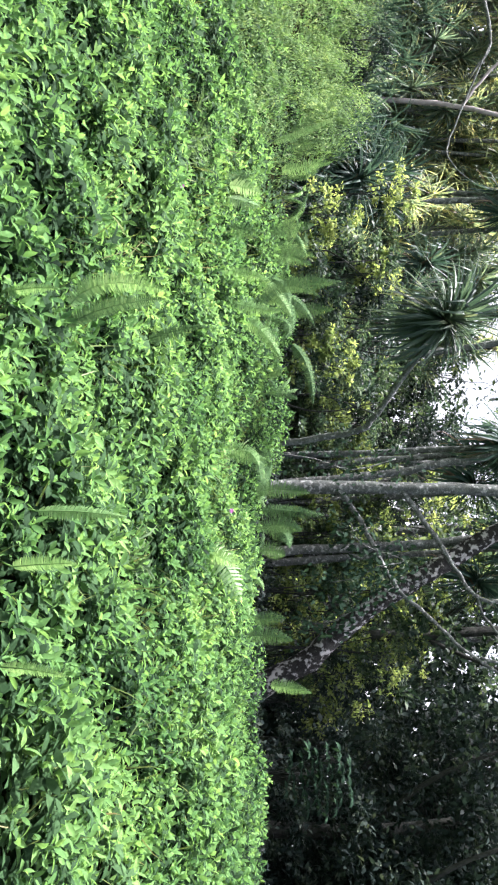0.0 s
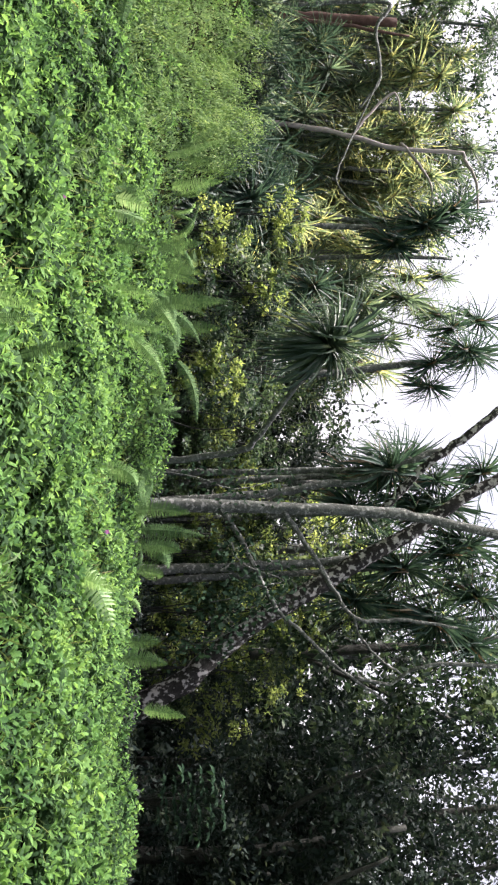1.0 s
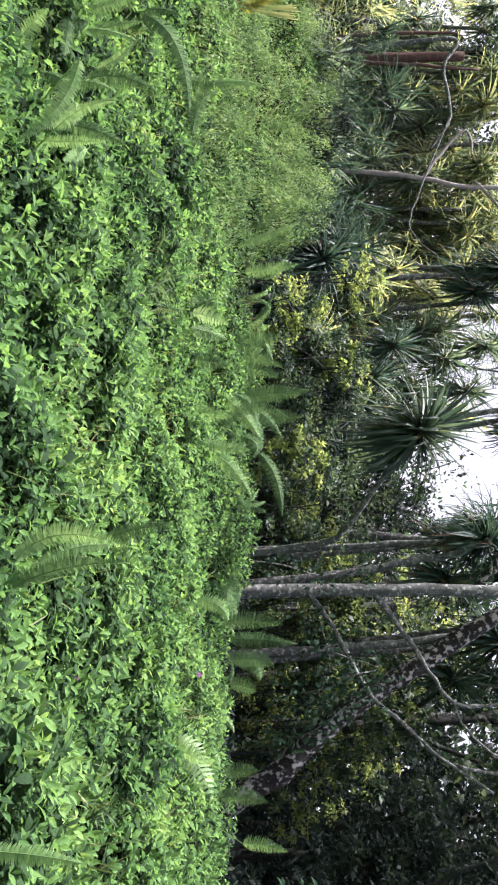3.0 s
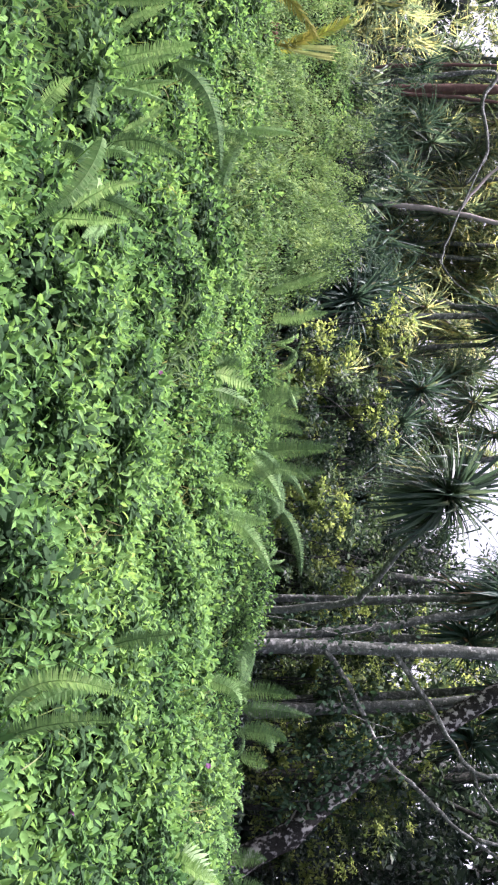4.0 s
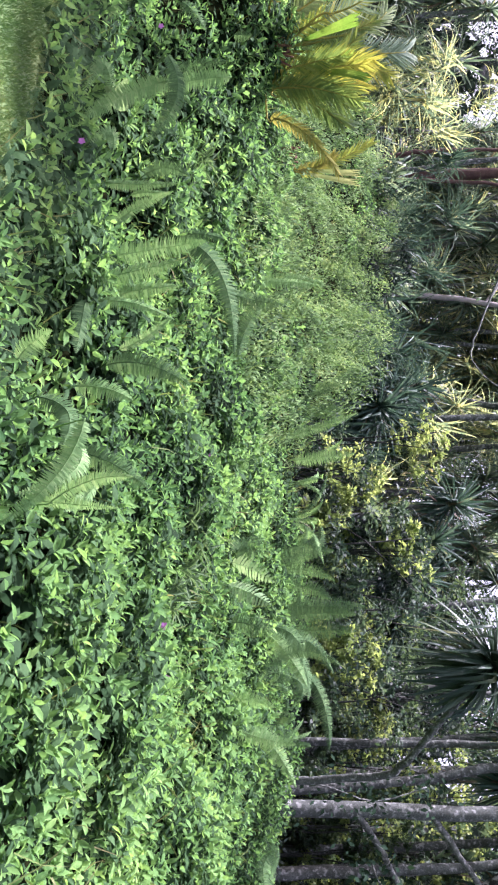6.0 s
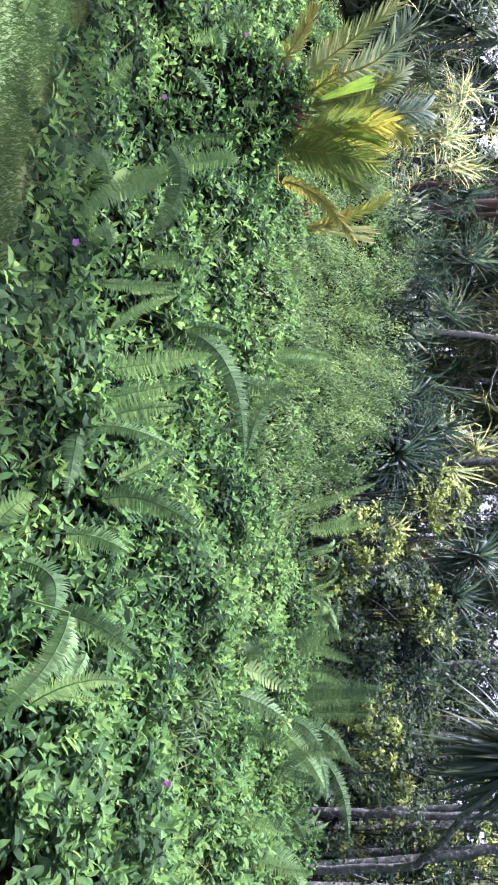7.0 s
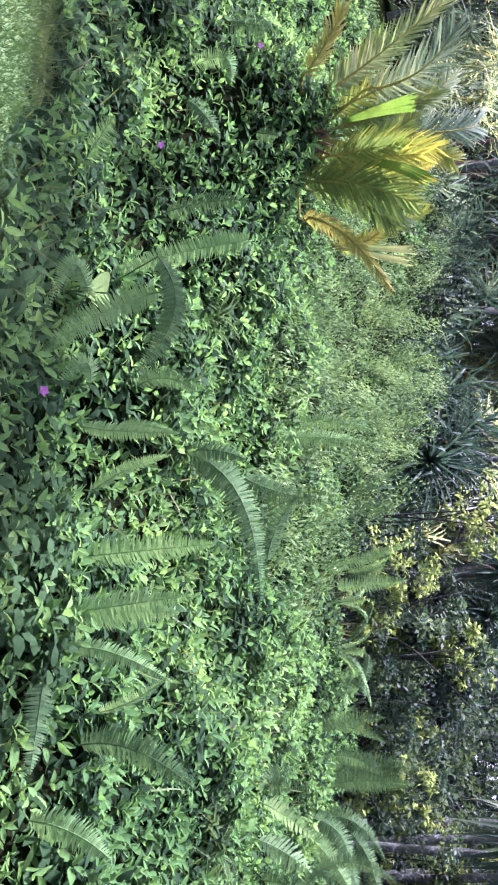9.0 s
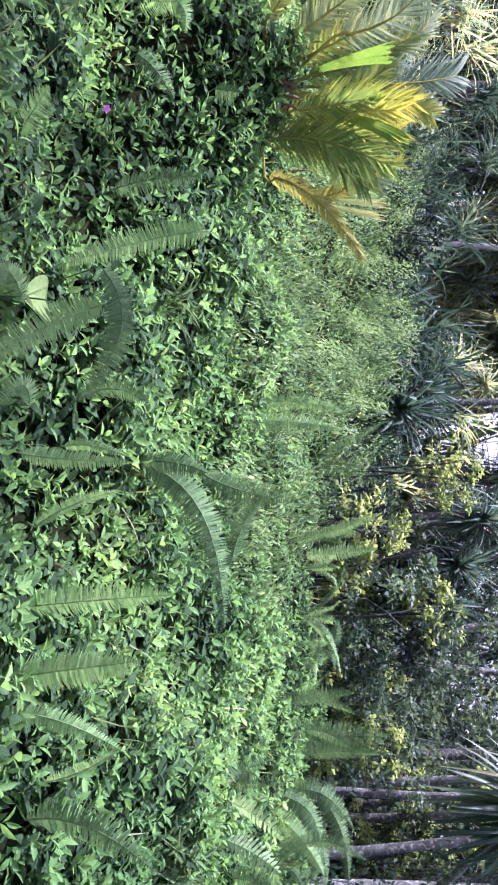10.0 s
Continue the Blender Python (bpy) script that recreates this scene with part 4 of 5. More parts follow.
def leaf_frame(axis, k, n, droop):
    """The turn of the k-th leaf of a spiral crown round axis."""
    axis = unit(axis)
    a = k * 2.39996
    q = Vector((0, 0, 1)).rotation_difference(Vector(axis))
    rise = 1.25 - droop * (k / n) * 2.2
    d = Vector((math.cos(a) * math.cos(rise), math.sin(a) * math.cos(rise), math.sin(rise)))
    d = np.array(q @ d)
    d = unit(d + rng.normal(0, 0.07, 3))
    across = unit(np.cross(d, axis + 1e-3))
    return np.stack([across, d, np.cross(across, d)], 1)


def head_straps(centre, axis, n, length, width, droop=1.12, rows=6):
    """The keeled strap leaves of one head: a spiral of blades, many of them creased and hanging from the crease."""
    turns = np.array([leaf_frame(axis, k, n, droop) for k in range(n)])
    age = (np.arange(n) / n)[:, None]
    run, across = turns[:, :, 1], turns[:, :, 0]
    size = length * rng.uniform(0.7, 1.12, (n, 1))
    crease = np.where(rng.uniform(0, 1, (n, 1)) < 0.3 + 0.55 * age, rng.uniform(0.35, 0.8, (n, 1)), 2.0)
    fall = rng.uniform(0.4, 1.5, (n, 1))
    at = np.asarray(centre, float) - unit(axis) * 0.12 * length * age
    shape = width * np.interp(np.linspace(0, 1, rows), [0, 0.15, 0.6, 1], [0.9, 1.0, 0.8, 0.04]) * 0.5
    lines, bent = [], np.zeros((n, 1), bool)
    for r in range(rows):
        keel = np.cross(across, run)
        lines.append(np.stack([at - across * shape[r] + keel * shape[r] * 0.55, at, at + across * shape[r] + keel * shape[r] * 0.55], 1))
        now = (r / (rows - 1) >= crease) & ~bent
        bent |= now
        soft = run + np.array((0, 0, -1)) * (0.06 + 0.1 * r / rows) * (0.6 + age)
        run = unit(np.where(now, run * 0.3 + np.array((0, 0, -1)) * fall + rng.normal(0, 0.12, (n, 3)), soft))
        at = at + run * size / (rows - 1)
    strips = [(a, a + 1, a + 4) for a in range(0, 3 * rows - 3, 3)] + [(a, a + 4, a + 3) for a in range(0, 3 * rows - 3, 3)]
    strips += [(a + 1, a + 2, a + 5) for a in range(0, 3 * rows - 3, 3)] + [(a + 1, a + 5, a + 4) for a in range(0, 3 * rows - 3, 3)]
    return np.stack(lines, 1).reshape(n, 3 * rows, 3), np.array(strips)


def crown_geo(centre, axis, n, length, droop=1.12, width=0.06):
    v, f = head_straps(centre, axis, int(n * 1.2), length, width * length, droop)
    return v.reshape(-1, 3), (f[None] + (np.arange(len(v)) * v.shape[1])[:, None, None]).reshape(-1, 3)


def pandanus(stem, radii, heads, label, mat=None, leafy=False):
    """stem: points from the foot; heads: (centre, axis, leaves, length)."""
    mat = mat or M_PANDAN
    foot = np.array(stem[0], float)
    ob = thing("screw_pine", foot, label, "screw pine", "screw pines of the wood")
    part("trunk", tube(np.array(stem) - foot, radii, 9, 4, 0.012), M_BARK, ob, smooth=True)
    for centre, axis, n, length in heads:
        c = np.array(centre) - foot
        if leafy:
            crown = new("crown")
            crown.parent, crown.location = ob, c
            blades, f = head_straps((0, 0, 0), axis, n, length, 0.062 * length, 1.05, 8)
            for v in blades:
                part("leaf", (v, f), mat, crown)
        else:
            part("crown", crown_geo(c, axis, n, length), mat, ob)
            skirt = crown_geo(c - unit(axis) * length * 0.25, axis, n // 7, length * 0.8, 1.25)
            part("skirt", skirt, M_THATCH, ob, "hanging dry brown leaves")
    return ob


M_PANDAN_ONE = leaf_material("strap_leaf_near", [(0.0, (0.022, 0.048, 0.036)), (0.5, (0.05, 0.092, 0.068)), (0.85, (0.1, 0.155, 0.105)), (1.0, (0.26, 0.28, 0.15))], 0.45, 0.32, 0.8, True, 1.5, 0.13)

PINE = "screw pine with grey trunk and spiky dark strap leaves"
pandanus([(0.05, 14.4, 1.6), (-0.15, 14.02, 3.2), (-0.47, 13.65, 3.62), (-1.22, 13.28, 4.11), (-1.79, 12.9, 4.53)], [0.062, 0.055, 0.05, 0.046, 0.04],
         [((-1.95, 12.85, 4.62), (-0.45, -0.35, 0.8), 170, 1.2)], "leaning screw pine with a large drooping head of dark strap leaves", M_PANDAN_ONE, True)
pandanus([(-6.47, 20.46, 1.6), (-6.4, 20.33, 2.4), (-6.2, 20.19, 3.34)], [0.121, 0.107, 0.094], [((-6.06, 20.06, 3.48), (0.1, -0.5, 0.8), 70, 1.3), ((-5.39, 19.93, 3.61), (0.4, -0.5, 0.7), 56, 1.15), ((-6.06, 20.73, 4.95), (0.3, -0.4, 0.8), 56, 1.15)], "low screw pine with blue-green strap leaves under the vines")
pandanus([(-7.7, 21.6, 3.3), (-7.6, 21.5, 3.9), (-7.5, 21.3, 4.5)], [0.1, 0.09, 0.07], [((-7.54, 21.13, 4.55), (-0.3, -0.4, 0.8), 64, 1.25), ((-7, 21.27, 5.35), (0.1, -0.3, 1), 60, 1.2)], "low screw pine with dark strap leaves behind climbers")
pandanus([(-2.71, 23.01, 1.6), (-2.58, 22.87, 6.83), (-2.85, 22.74, 8.84), (-3.12, 22.74, 11.11)], [0.121, 0.094, 0.08, 0.067], [((-3.18, 22.74, 11.25), (-0.1, -0.1, 1), 64, 1.25), ((-2.25, 22.74, 9.91), (0.2, -0.2, 1), 56, 1.1)], PINE)
pandanus([(-6.94, 22.37, 1.86), (-6.81, 22.11, 5.95), (-6.56, 21.73, 8)], [0.115, 0.09, 0.064], [((-6.56, 21.73, 8.26), (0, -0.2, 1), 44, 1.15), ((-6.66, 21.85, 9.54), (0.2, -0.1, 1), 40, 1.1), ((-4, 21.73, 10.94), (0.3, 0, 1), 44, 1.1)], PINE)
pandanus([(0.3, 17.6, 1.6), (0.2, 17.2, 4.5), (0.05, 16.7, 6.75)], [0.08, 0.07, 0.05], [((0.05, 16.6, 6.9), (-0.1, -0.2, 1), 70, 1.25), ((0.9, 16.9, 6.2), (0.3, -0.2, 0.8), 60, 1.2)], PINE)
pandanus([(2.6, 17.6, 1.6), (2.4, 17.4, 4.5), (2.2, 17.2, 7.2)], [0.09, 0.07, 0.05], [((2.2, 17.2, 7.4), (0.1, -0.2, 1), 70, 1.35), ((3.4, 17.3, 8.2), (0.3, -0.2, 0.9), 70, 1.3), ((2.9, 17.0, 6.3), (0.4, -0.3, 0.8), 60, 1.2)], PINE)
pandanus([(1.4, 18.6, 1.6), (1.2, 18.4, 5.0), (0.9, 18.2, 8.3)], [0.09, 0.07, 0.05], [((0.9, 18.2, 8.5), (-0.1, -0.2, 1), 70, 1.35), ((-0.1, 18.3, 7.7), (-0.3, -0.2, 0.9), 64, 1.3), ((1.8, 18.3, 9.3), (0.3, -0.2, 0.9), 64, 1.3), ((4.2, 18.5, 9.6), (0.3, -0.2, 0.9), 64, 1.4)], PINE)
for x, y, z in ((-3.4, 18.6, 5.05), (-2.68, 18.6, 4.8), (-4.17, 19, 5.62), (-1.7, 19, 4.43)):
    low = float(ground_z(np.array(x), np.array(y)))
    pandanus([(x + 0.5, y + 0.3, low - 0.1), (x + 0.3, y + 0.2, (low + z) / 2), (x, y, z - 0.15)], [0.08, 0.065, 0.05], [((x, y, z), (-0.2, -0.3, 0.9), 84, 1.0)], "dark screw pine head between the trunks")
for x, y, z in ((-6.75, 19.3, 3.3), (-5.7, 18.6, 2.8), (-7.5, 19.9, 3.7), (-6.2, 19.2, 4.1), (-5.3, 19.4, 3.2)):
    pandanus([(x + 0.1, y + 0.3, z - 1.6), (x + 0.05, y + 0.1, z - 0.7), (x, y, z - 0.1)], [0.09, 0.08, 0.05], [((x, y, z), (rng.uniform(-0.4, 0.4), -0.5, 0.8), 80, 1.25), ((x + rng.uniform(-0.6, 0.6), y + 0.4, z + 0.5), (0.2, -0.2, 1), 60, 1.1)], "low screw pine with dark blue-green strap leaves under the vines")
for x, y, z in ((-4.1, 20.6, 7.3), (-3.3, 21.2, 8.0), (-4.6, 21.4, 6.4)):
    pandanus([(x + 0.5, y + 0.3, 1.9), (x + 0.25, y + 0.1, z * 0.6), (x, y, z - 0.1)], [0.09, 0.08, 0.05], [((x, y, z), (rng.uniform(-0.4, 0.4), -0.3, 0.9), 60, 1.1), ((x + 0.9, y, z - 0.8), (0.6, -0.2, 0.7), 50, 1.0), ((x - 0.7, y + 0.3, z - 0.5), (-0.6, -0.3, 0.7), 50, 1.0)], "tall screw pine with grey-green strap leaves against the sky", M_PANDAN_GREY)
DARK_PINE = "screw pine with dark drooping heads against the bright sky"
for stem, heads in (([(-1.6, 19.4, 1.6), (-2.0, 19.2, 5.0), (-2.47, 19.0, 8.4)], [((-2.47, 19.0, 8.6), (-0.3, -0.3, 0.9), 56, 0.9), ((-2.82, 19.0, 9.5), (0.1, -0.2, 1), 56, 0.95), ((-3.5, 19.8, 9.4), (-0.5, -0.2, 0.8), 50, 0.9)]),
                    ([(0.6, 18.2, 1.6), (0.4, 18.1, 4.2), (0.2, 18.0, 7.0)], [((0.0, 18.0, 7.3), (-0.3, -0.4, 0.8), 70, 1.15), ((0.35, 18.0, 6.6), (0.4, -0.4, 0.7), 60, 1.05), ((0.95, 18.0, 7.9), (0.2, -0.3, 1), 64, 1.1), ((0.3, 17.6, 8.2), (-0.2, -0.3, 1), 60, 1.05)]),
                    ([(2.6, 18.4, 1.6), (2.3, 18.2, 5.0), (2.0, 18.0, 8.5)], [((1.97, 18.0, 8.8), (-0.2, -0.3, 1), 64, 1.15), ((3.0, 18.0, 9.5), (0.4, -0.3, 0.9), 60, 1.1), ((3.35, 18.4, 7.6), (0.5, -0.4, 0.7), 60, 1.1), ((0.1, 18.5, 9.7), (-0.4, -0.2, 0.9), 60, 1.1)])):
    pandanus(stem, [0.1, 0.085, 0.06], heads, DARK_PINE)
pandanus([(-6.1, 21.4, 1.8), (-6.2, 21.3, 5.5), (-6.4, 21.1, 8.9)], [0.1, 0.08, 0.06], [((-6.4, 21.0, 9.1), (-0.1, -0.3, 0.9), 84, 1.35), ((-5.8, 21.0, 8.2), (0.4, -0.3, 0.8), 66, 1.2), ((-6.9, 21.2, 9.9), (-0.3, -0.2, 0.9), 60, 1.2)], DARK_PINE)
pandanus([(-4.9, 21.8, 1.8), (-4.7, 21.6, 5.0), (-4.4, 21.2, 8.3)], [0.09, 0.07, 0.05], [((-4.4, 21.0, 8.5), (0.2, -0.3, 0.9), 62, 1.1), ((-4.9, 21.2, 7.3), (-0.3, -0.3, 0.8), 60, 1.1), ((-4.1, 21.5, 9.7), (0.1, -0.2, 1), 50, 1.0)], "tall screw pine with grey-green strap leaves against the sky", M_PANDAN_GREY)
GOLD = "screw pine with green and yellowing strap leaves in broken sun"
for k in range(68):
    x, y = -19.0 + 15.2 * ((k * 0.618) % 1), 20.8 + 6.0 * ((k * 0.382 + 0.2) % 1)
    z = rng.uniform(4.9, 7.0) + 0.8 * (y - 20.8) * rng.uniform(0.2, 1.6)
    if k >= 36:
        x, y, z = -9.4 + 6.8 * ((k * 0.618) % 1), 23.5 + rng.uniform(0, 3), rng.uniform(6.8, 10.8)
    if k >= 44:
        x, z = -13.8 + 7.6 * ((k * 0.618) % 1), rng.uniform(8.8, 12.4)
    if k >= 57:
        x, y, z = ((-6.6, 21.8, 6.4), (-7.2, 23.0, 7.2), (-8.4, 22.2, 6.0), (-7.8, 21.4, 6.6))[k % 4]
    if k >= 61:
        x, y, z = -16.0 + 10.0 * ((k * 0.618) % 1), 19.8 + 3.0 * ((k * 0.382) % 1), rng.uniform(4.0, 6.0)
    if -6.0 < x < -3.8:
        z = min(z, 4.8)
    if -15.5 < x < -6.6 and y < 24.4:
        y = 24.4 + 0.4 * (y - 19.8) + (3.0 if x < -10.8 else 0)
    side, low = rng.uniform(-0.25, 0.25), float(ground_z(np.array(x), np.array(y)))
    # far-left pines get darker leaf colours in place of the wood's shade
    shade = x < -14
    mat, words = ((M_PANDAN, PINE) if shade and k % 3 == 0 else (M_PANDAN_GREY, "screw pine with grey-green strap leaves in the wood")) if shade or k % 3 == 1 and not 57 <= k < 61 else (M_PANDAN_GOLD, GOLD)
    heads = [((x, y, z), (side + rng.uniform(-0.5, 0.5), -0.25, 0.8), 54, rng.uniform(0.95, 1.2))]
    for j in range(int(rng.integers(2, 5))):
        dx, dy, dz = rng.uniform(-1.3, 1.3), rng.uniform(-0.6, 0.6), rng.uniform(-2.8, -0.5)
        heads.append(((x + dx, y + dy, z + dz), (dx * 0.6, rng.uniform(-0.6, 0.1), 0.7), 44, rng.uniform(0.8, 1.15)))
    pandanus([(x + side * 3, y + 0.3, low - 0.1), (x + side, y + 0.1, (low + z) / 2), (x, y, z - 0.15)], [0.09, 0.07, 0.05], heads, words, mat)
for x, y in ((-7.8, 20.9), (-8.9, 20.7), (-10.2, 21.8), (-12.6, 22.4), (-15.4, 22.0)):
    z = float(ground_z(np.array(x), np.array(y)))
    pandanus([(x, y, z), (x + 0.05, y - 0.05, z + 0.5), (x, y - 0.1, z + 0.9)], [0.09, 0.08, 0.06], [((x, y - 0.1, z + 1.0), (0.1, -0.2, 1), 80, 1.6), ((x + 0.6, y + 0.2, z + 1.3), (0.3, 0, 1), 60, 1.5)], "low screw pine with long strap leaves at the wood's edge", M_PANDAN if x > -9 else M_PANDAN_GREY)


def strap_tangle():
    """Arching and hanging strap leaves that fill the thicket between the screw pines' heads."""
    shapes = [strap_geo(1, 0.036, b, 5) for b in (0.5, 1.1, 1.8)]
    sets = [[], []]
    for k in range(280):
        # every third tuft sits low; most of these take a dark colour as shade
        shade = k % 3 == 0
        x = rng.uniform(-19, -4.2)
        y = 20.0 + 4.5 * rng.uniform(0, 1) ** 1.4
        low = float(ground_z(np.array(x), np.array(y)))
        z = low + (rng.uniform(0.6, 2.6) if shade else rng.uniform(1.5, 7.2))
        if x > -6 and z > 5.5:
            continue
        if x < -6.6 and not shade:
            y += 4.2 if x > -10.8 else 7.4
        axis = unit((rng.normal(0, 0.6), rng.normal(-0.3, 0.5), rng.uniform(-0.4, 1)))
        n = 26
        for j in range(n):
            d = unit(axis + rng.normal(0, 0.75, 3))
            across = unit(np.cross(d, (0.1, 0.2, 1)))
            m = np.stack([across, d, np.cross(across, d)], 1)
            v, f = shapes[int(rng.integers(0, 3))]
            l = rng.uniform(0.6, 1.25)
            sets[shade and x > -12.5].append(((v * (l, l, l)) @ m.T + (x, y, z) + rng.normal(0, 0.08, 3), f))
    for made, mat, words in ((sets[0], M_PANDAN_GOLD, "tangle of green and yellowing strap leaves in the thicket"), (sets[1], M_PANDAN, "tangle of blue-green strap leaves, darkened as in shade, low in the thicket")):
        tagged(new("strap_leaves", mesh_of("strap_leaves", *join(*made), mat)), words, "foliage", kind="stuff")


strap_tangle()


# ---- trees ----
rng = np.random.default_rng(7)


def leaf_cloud(centre, radii, clumps, per, size, drop=0.0, narrow=0.5):
    """A crown of uneven clumps of leaves with gaps between them."""
    centre, radii = np.asarray(centre, float), np.asarray(radii, float)
    mids = centre + sphere_dirs(clumps) * radii * rng.uniform(0.25, 1.0, (clumps, 1)) ** 0.6
    spread = rng.uniform(0.08, 0.24, (clumps, 1)) * radii.mean()
    c = np.repeat(mids, per, 0)
    n = len(c)
    d = rng.normal(0, 0.55, (n, 3)) * (1, 1, 0.6)
    at = c + d * np.repeat(spread, per, 0)
    along = unit(d * 0.7 + rng.normal(0, 0.6, (n, 3)) + (0, 0, -drop))
    up = rng.normal(0, 0.6, (n, 3)) + (0, 0, 0.8)
    length = size * rng.uniform(0.6, 1.25, n)
    return scatter(CHIP, at, along, up, length, length * narrow * rng.uniform(0.8, 1.3, n))


def tree(stem, radii, mat, label, limbs=(), crowns=(), leaf_mat=None, group="trees of the wood", wobble=0.012, name="tree"):
    foot = np.array(stem[0], float)
    ob = thing(name, foot, label, "tree", group)
    part("trunk", tube(np.array(stem) - foot, radii, 10, 5, wobble), mat, ob, smooth=True)
    for points, r0, r1 in limbs:
        part("limb", tube(np.array(points) - foot, np.linspace(r0, r1, len(points)), 7, 5, 0.012), mat, ob, smooth=True)
    for spec in crowns:
        part("crown", leaf_cloud(np.array(spec[0]) - foot, *spec[1:]), leaf_mat or M_SHADE_TONED, ob)
    return ob


tree([(0.86, 15.7, 1.3), (0.87, 15.7, 4.41), (0.94, 15.7, 6.55), (1.04, 15.7, 7.24), (1.4, 15.7, 9.2), (1.7, 15.8, 11.5)], [0.14, 0.12, 0.11, 0.10, 0.09, 0.06], M_BARK,
     "upright grey tree with crooked bare limbs", [([(0.9, 15.65, 3.2), (1.52, 15.6, 3.64), (2.64, 15.6, 4.22), (3.29, 15.6, 4.89), (3.94, 15.6, 5.58), (4.61, 15.6, 6.55)], 0.06, 0.025),
      ([(0.9, 15.65, 4.4), (1.51, 15.6, 4.85), (2.37, 15.6, 5.42), (2.97, 15.6, 5.89), (3.02, 15.6, 6.91), (3.16, 15.6, 7.95)], 0.055, 0.03),
      ([(2.91, 15.6, 5.83), (3.46, 15.6, 6.07), (4.06, 15.6, 6.82)], 0.03, 0.02), ([(4.1, 15.6, 5.9), (4.23, 15.6, 6.6), (3.9, 15.6, 7.27), (3.92, 15.6, 8.84)], 0.03, 0.045)],
     [((2.4, 16.5, 11.5), (2.6, 2.2, 1.8), 40, 110, 0.14)])
tree([(4.95, 15.9, 1.3), (4.23, 15.98, 2.67), (3.55, 16.05, 3.42), (2.96, 16.12, 4.31), (2.47, 16.2, 5.23), (1.91, 16.27, 6.16), (1.33, 16.35, 7.3), (0.55, 16.42, 8.47), (0.0, 16.5, 9.6)], [0.25, 0.22, 0.21, 0.2, 0.19, 0.175, 0.15, 0.125, 0.09], M_LICHEN,
     "thick leaning dark trunk blotched with pale lichen", [([(1.0, 16.3, 6.5), (-0.07, 16.2, 7.51), (-0.67, 16.2, 8.35), (-1.22, 16.2, 9.01)], 0.09, 0.08)], [((-0.4, 17.0, 11.6), (2.0, 2.0, 1.2), 20, 110, 0.14)])
tree([(0.9, 16.5, 1.4), (0.64, 16.5, 4.2), (0.45, 16.5, 5.24), (0.31, 16.5, 6.18), (-0.06, 16.5, 7.14), (-0.37, 16.5, 7.9)], [0.09, 0.08, 0.08, 0.075, 0.07, 0.06], M_BARK, "slender grey trunk bending among screw pines")
tree([(2.2, 16.5, 1.4), (2.13, 16.5, 3.43), (2.09, 16.5, 4.24), (2.01, 16.5, 5.28), (1.88, 16.5, 6.4)], [0.1, 0.09, 0.09, 0.08, 0.07], M_BARK, "slender dark trunk behind the leaning tree")
tree([(-9.99, 23.72, 2.31), (-9.92, 23.72, 5.3), (-9.78, 23.72, 7.26), (-9.46, 23.72, 9.09), (-9.48, 23.72, 10.94), (-9.19, 23.72, 11.23), (-8.53, 23.72, 11.59), (-7.58, 23.72, 11.62)], [0.085, 0.075, 0.07, 0.066, 0.06, 0.052, 0.045, 0.03], M_PALE,
     "slim pale trunk crooked at the top", [([(-9.68, 23.72, 7.61), (-10.23, 23.72, 8.02), (-11.06, 23.72, 8.79), (-10.99, 23.72, 9.05), (-10.49, 23.72, 9.11)], 0.05, 0.03), ([(-9.63, 23.72, 9.14), (-8.59, 23.72, 10.08), (-7.75, 23.72, 10.18)], 0.05, 0.03)])
tree([(-5.15, 21.93, 1.84), (-5.23, 21.93, 4.43), (-5.49, 21.93, 5.66), (-5.73, 21.93, 8.52), (-5.76, 21.93, 10.14)], [0.085, 0.073, 0.073, 0.061, 0.037], M_BARK, "thin pale straight trunk among screw pines")
tree([(-13.69, 25.06, 2.28), (-13.8, 25.06, 5.16), (-13.9, 25.06, 6.76), (-13.99, 25.06, 9.36)], [0.194, 0.182, 0.171, 0.137], M_RED, "reddish brown straight trunk in the wood", (), [((-14.04, 25.63, 11.75), (2.2, 2, 1.8), 30, 100, 0.15)], M_OLIVE)
tree([(-14.02, 24.34, 2.85), (-14.1, 24.34, 5.14), (-14.2, 24.34, 5.86), (-14.3, 24.34, 6.92), (-14.4, 24.47, 8.97)], [0.075, 0.069, 0.062, 0.056, 0.037], M_RED, "slim reddish trunk in the wood's shade")
tree([(-13.4, 24.34, 2.85), (-13.4, 24.34, 5.22), (-13.39, 24.34, 6.2), (-13.33, 24.34, 7.84), (-13.28, 24.47, 9.6)], [0.062, 0.056, 0.056, 0.05, 0.037], M_RED, "slim brown trunk in the wood's shade")
tree([(-11.9, 27, 3.4), (-11.97, 27, 5.28), (-12.01, 27, 6.27), (-11.88, 27, 6.79), (-12.01, 27, 7.5)], [0.09, 0.075, 0.065, 0.05, 0.03], M_PALE, "bleached dead tree with broken bare branches",
     [([(-12.06, 27, 5.28), (-12.38, 27, 5.67), (-12.23, 27, 6.27), (-12.13, 27, 6.37)], 0.05, 0.03), ([(-12.01, 27, 6.16), (-11.54, 27, 6.84), (-11.3, 27, 7.02)], 0.045, 0.02), ([(-12.06, 26.8, 5.06), (-11.8, 26.8, 5.41), (-11.76, 26.8, 6.12), (-12.07, 26.8, 6.8)], 0.05, 0.03), ([(-11.84, 26.6, 4.85), (-12.1, 26.6, 5.91), (-12.18, 26.6, 6.79), (-12.01, 26.6, 7.32)], 0.05, 0.025)])
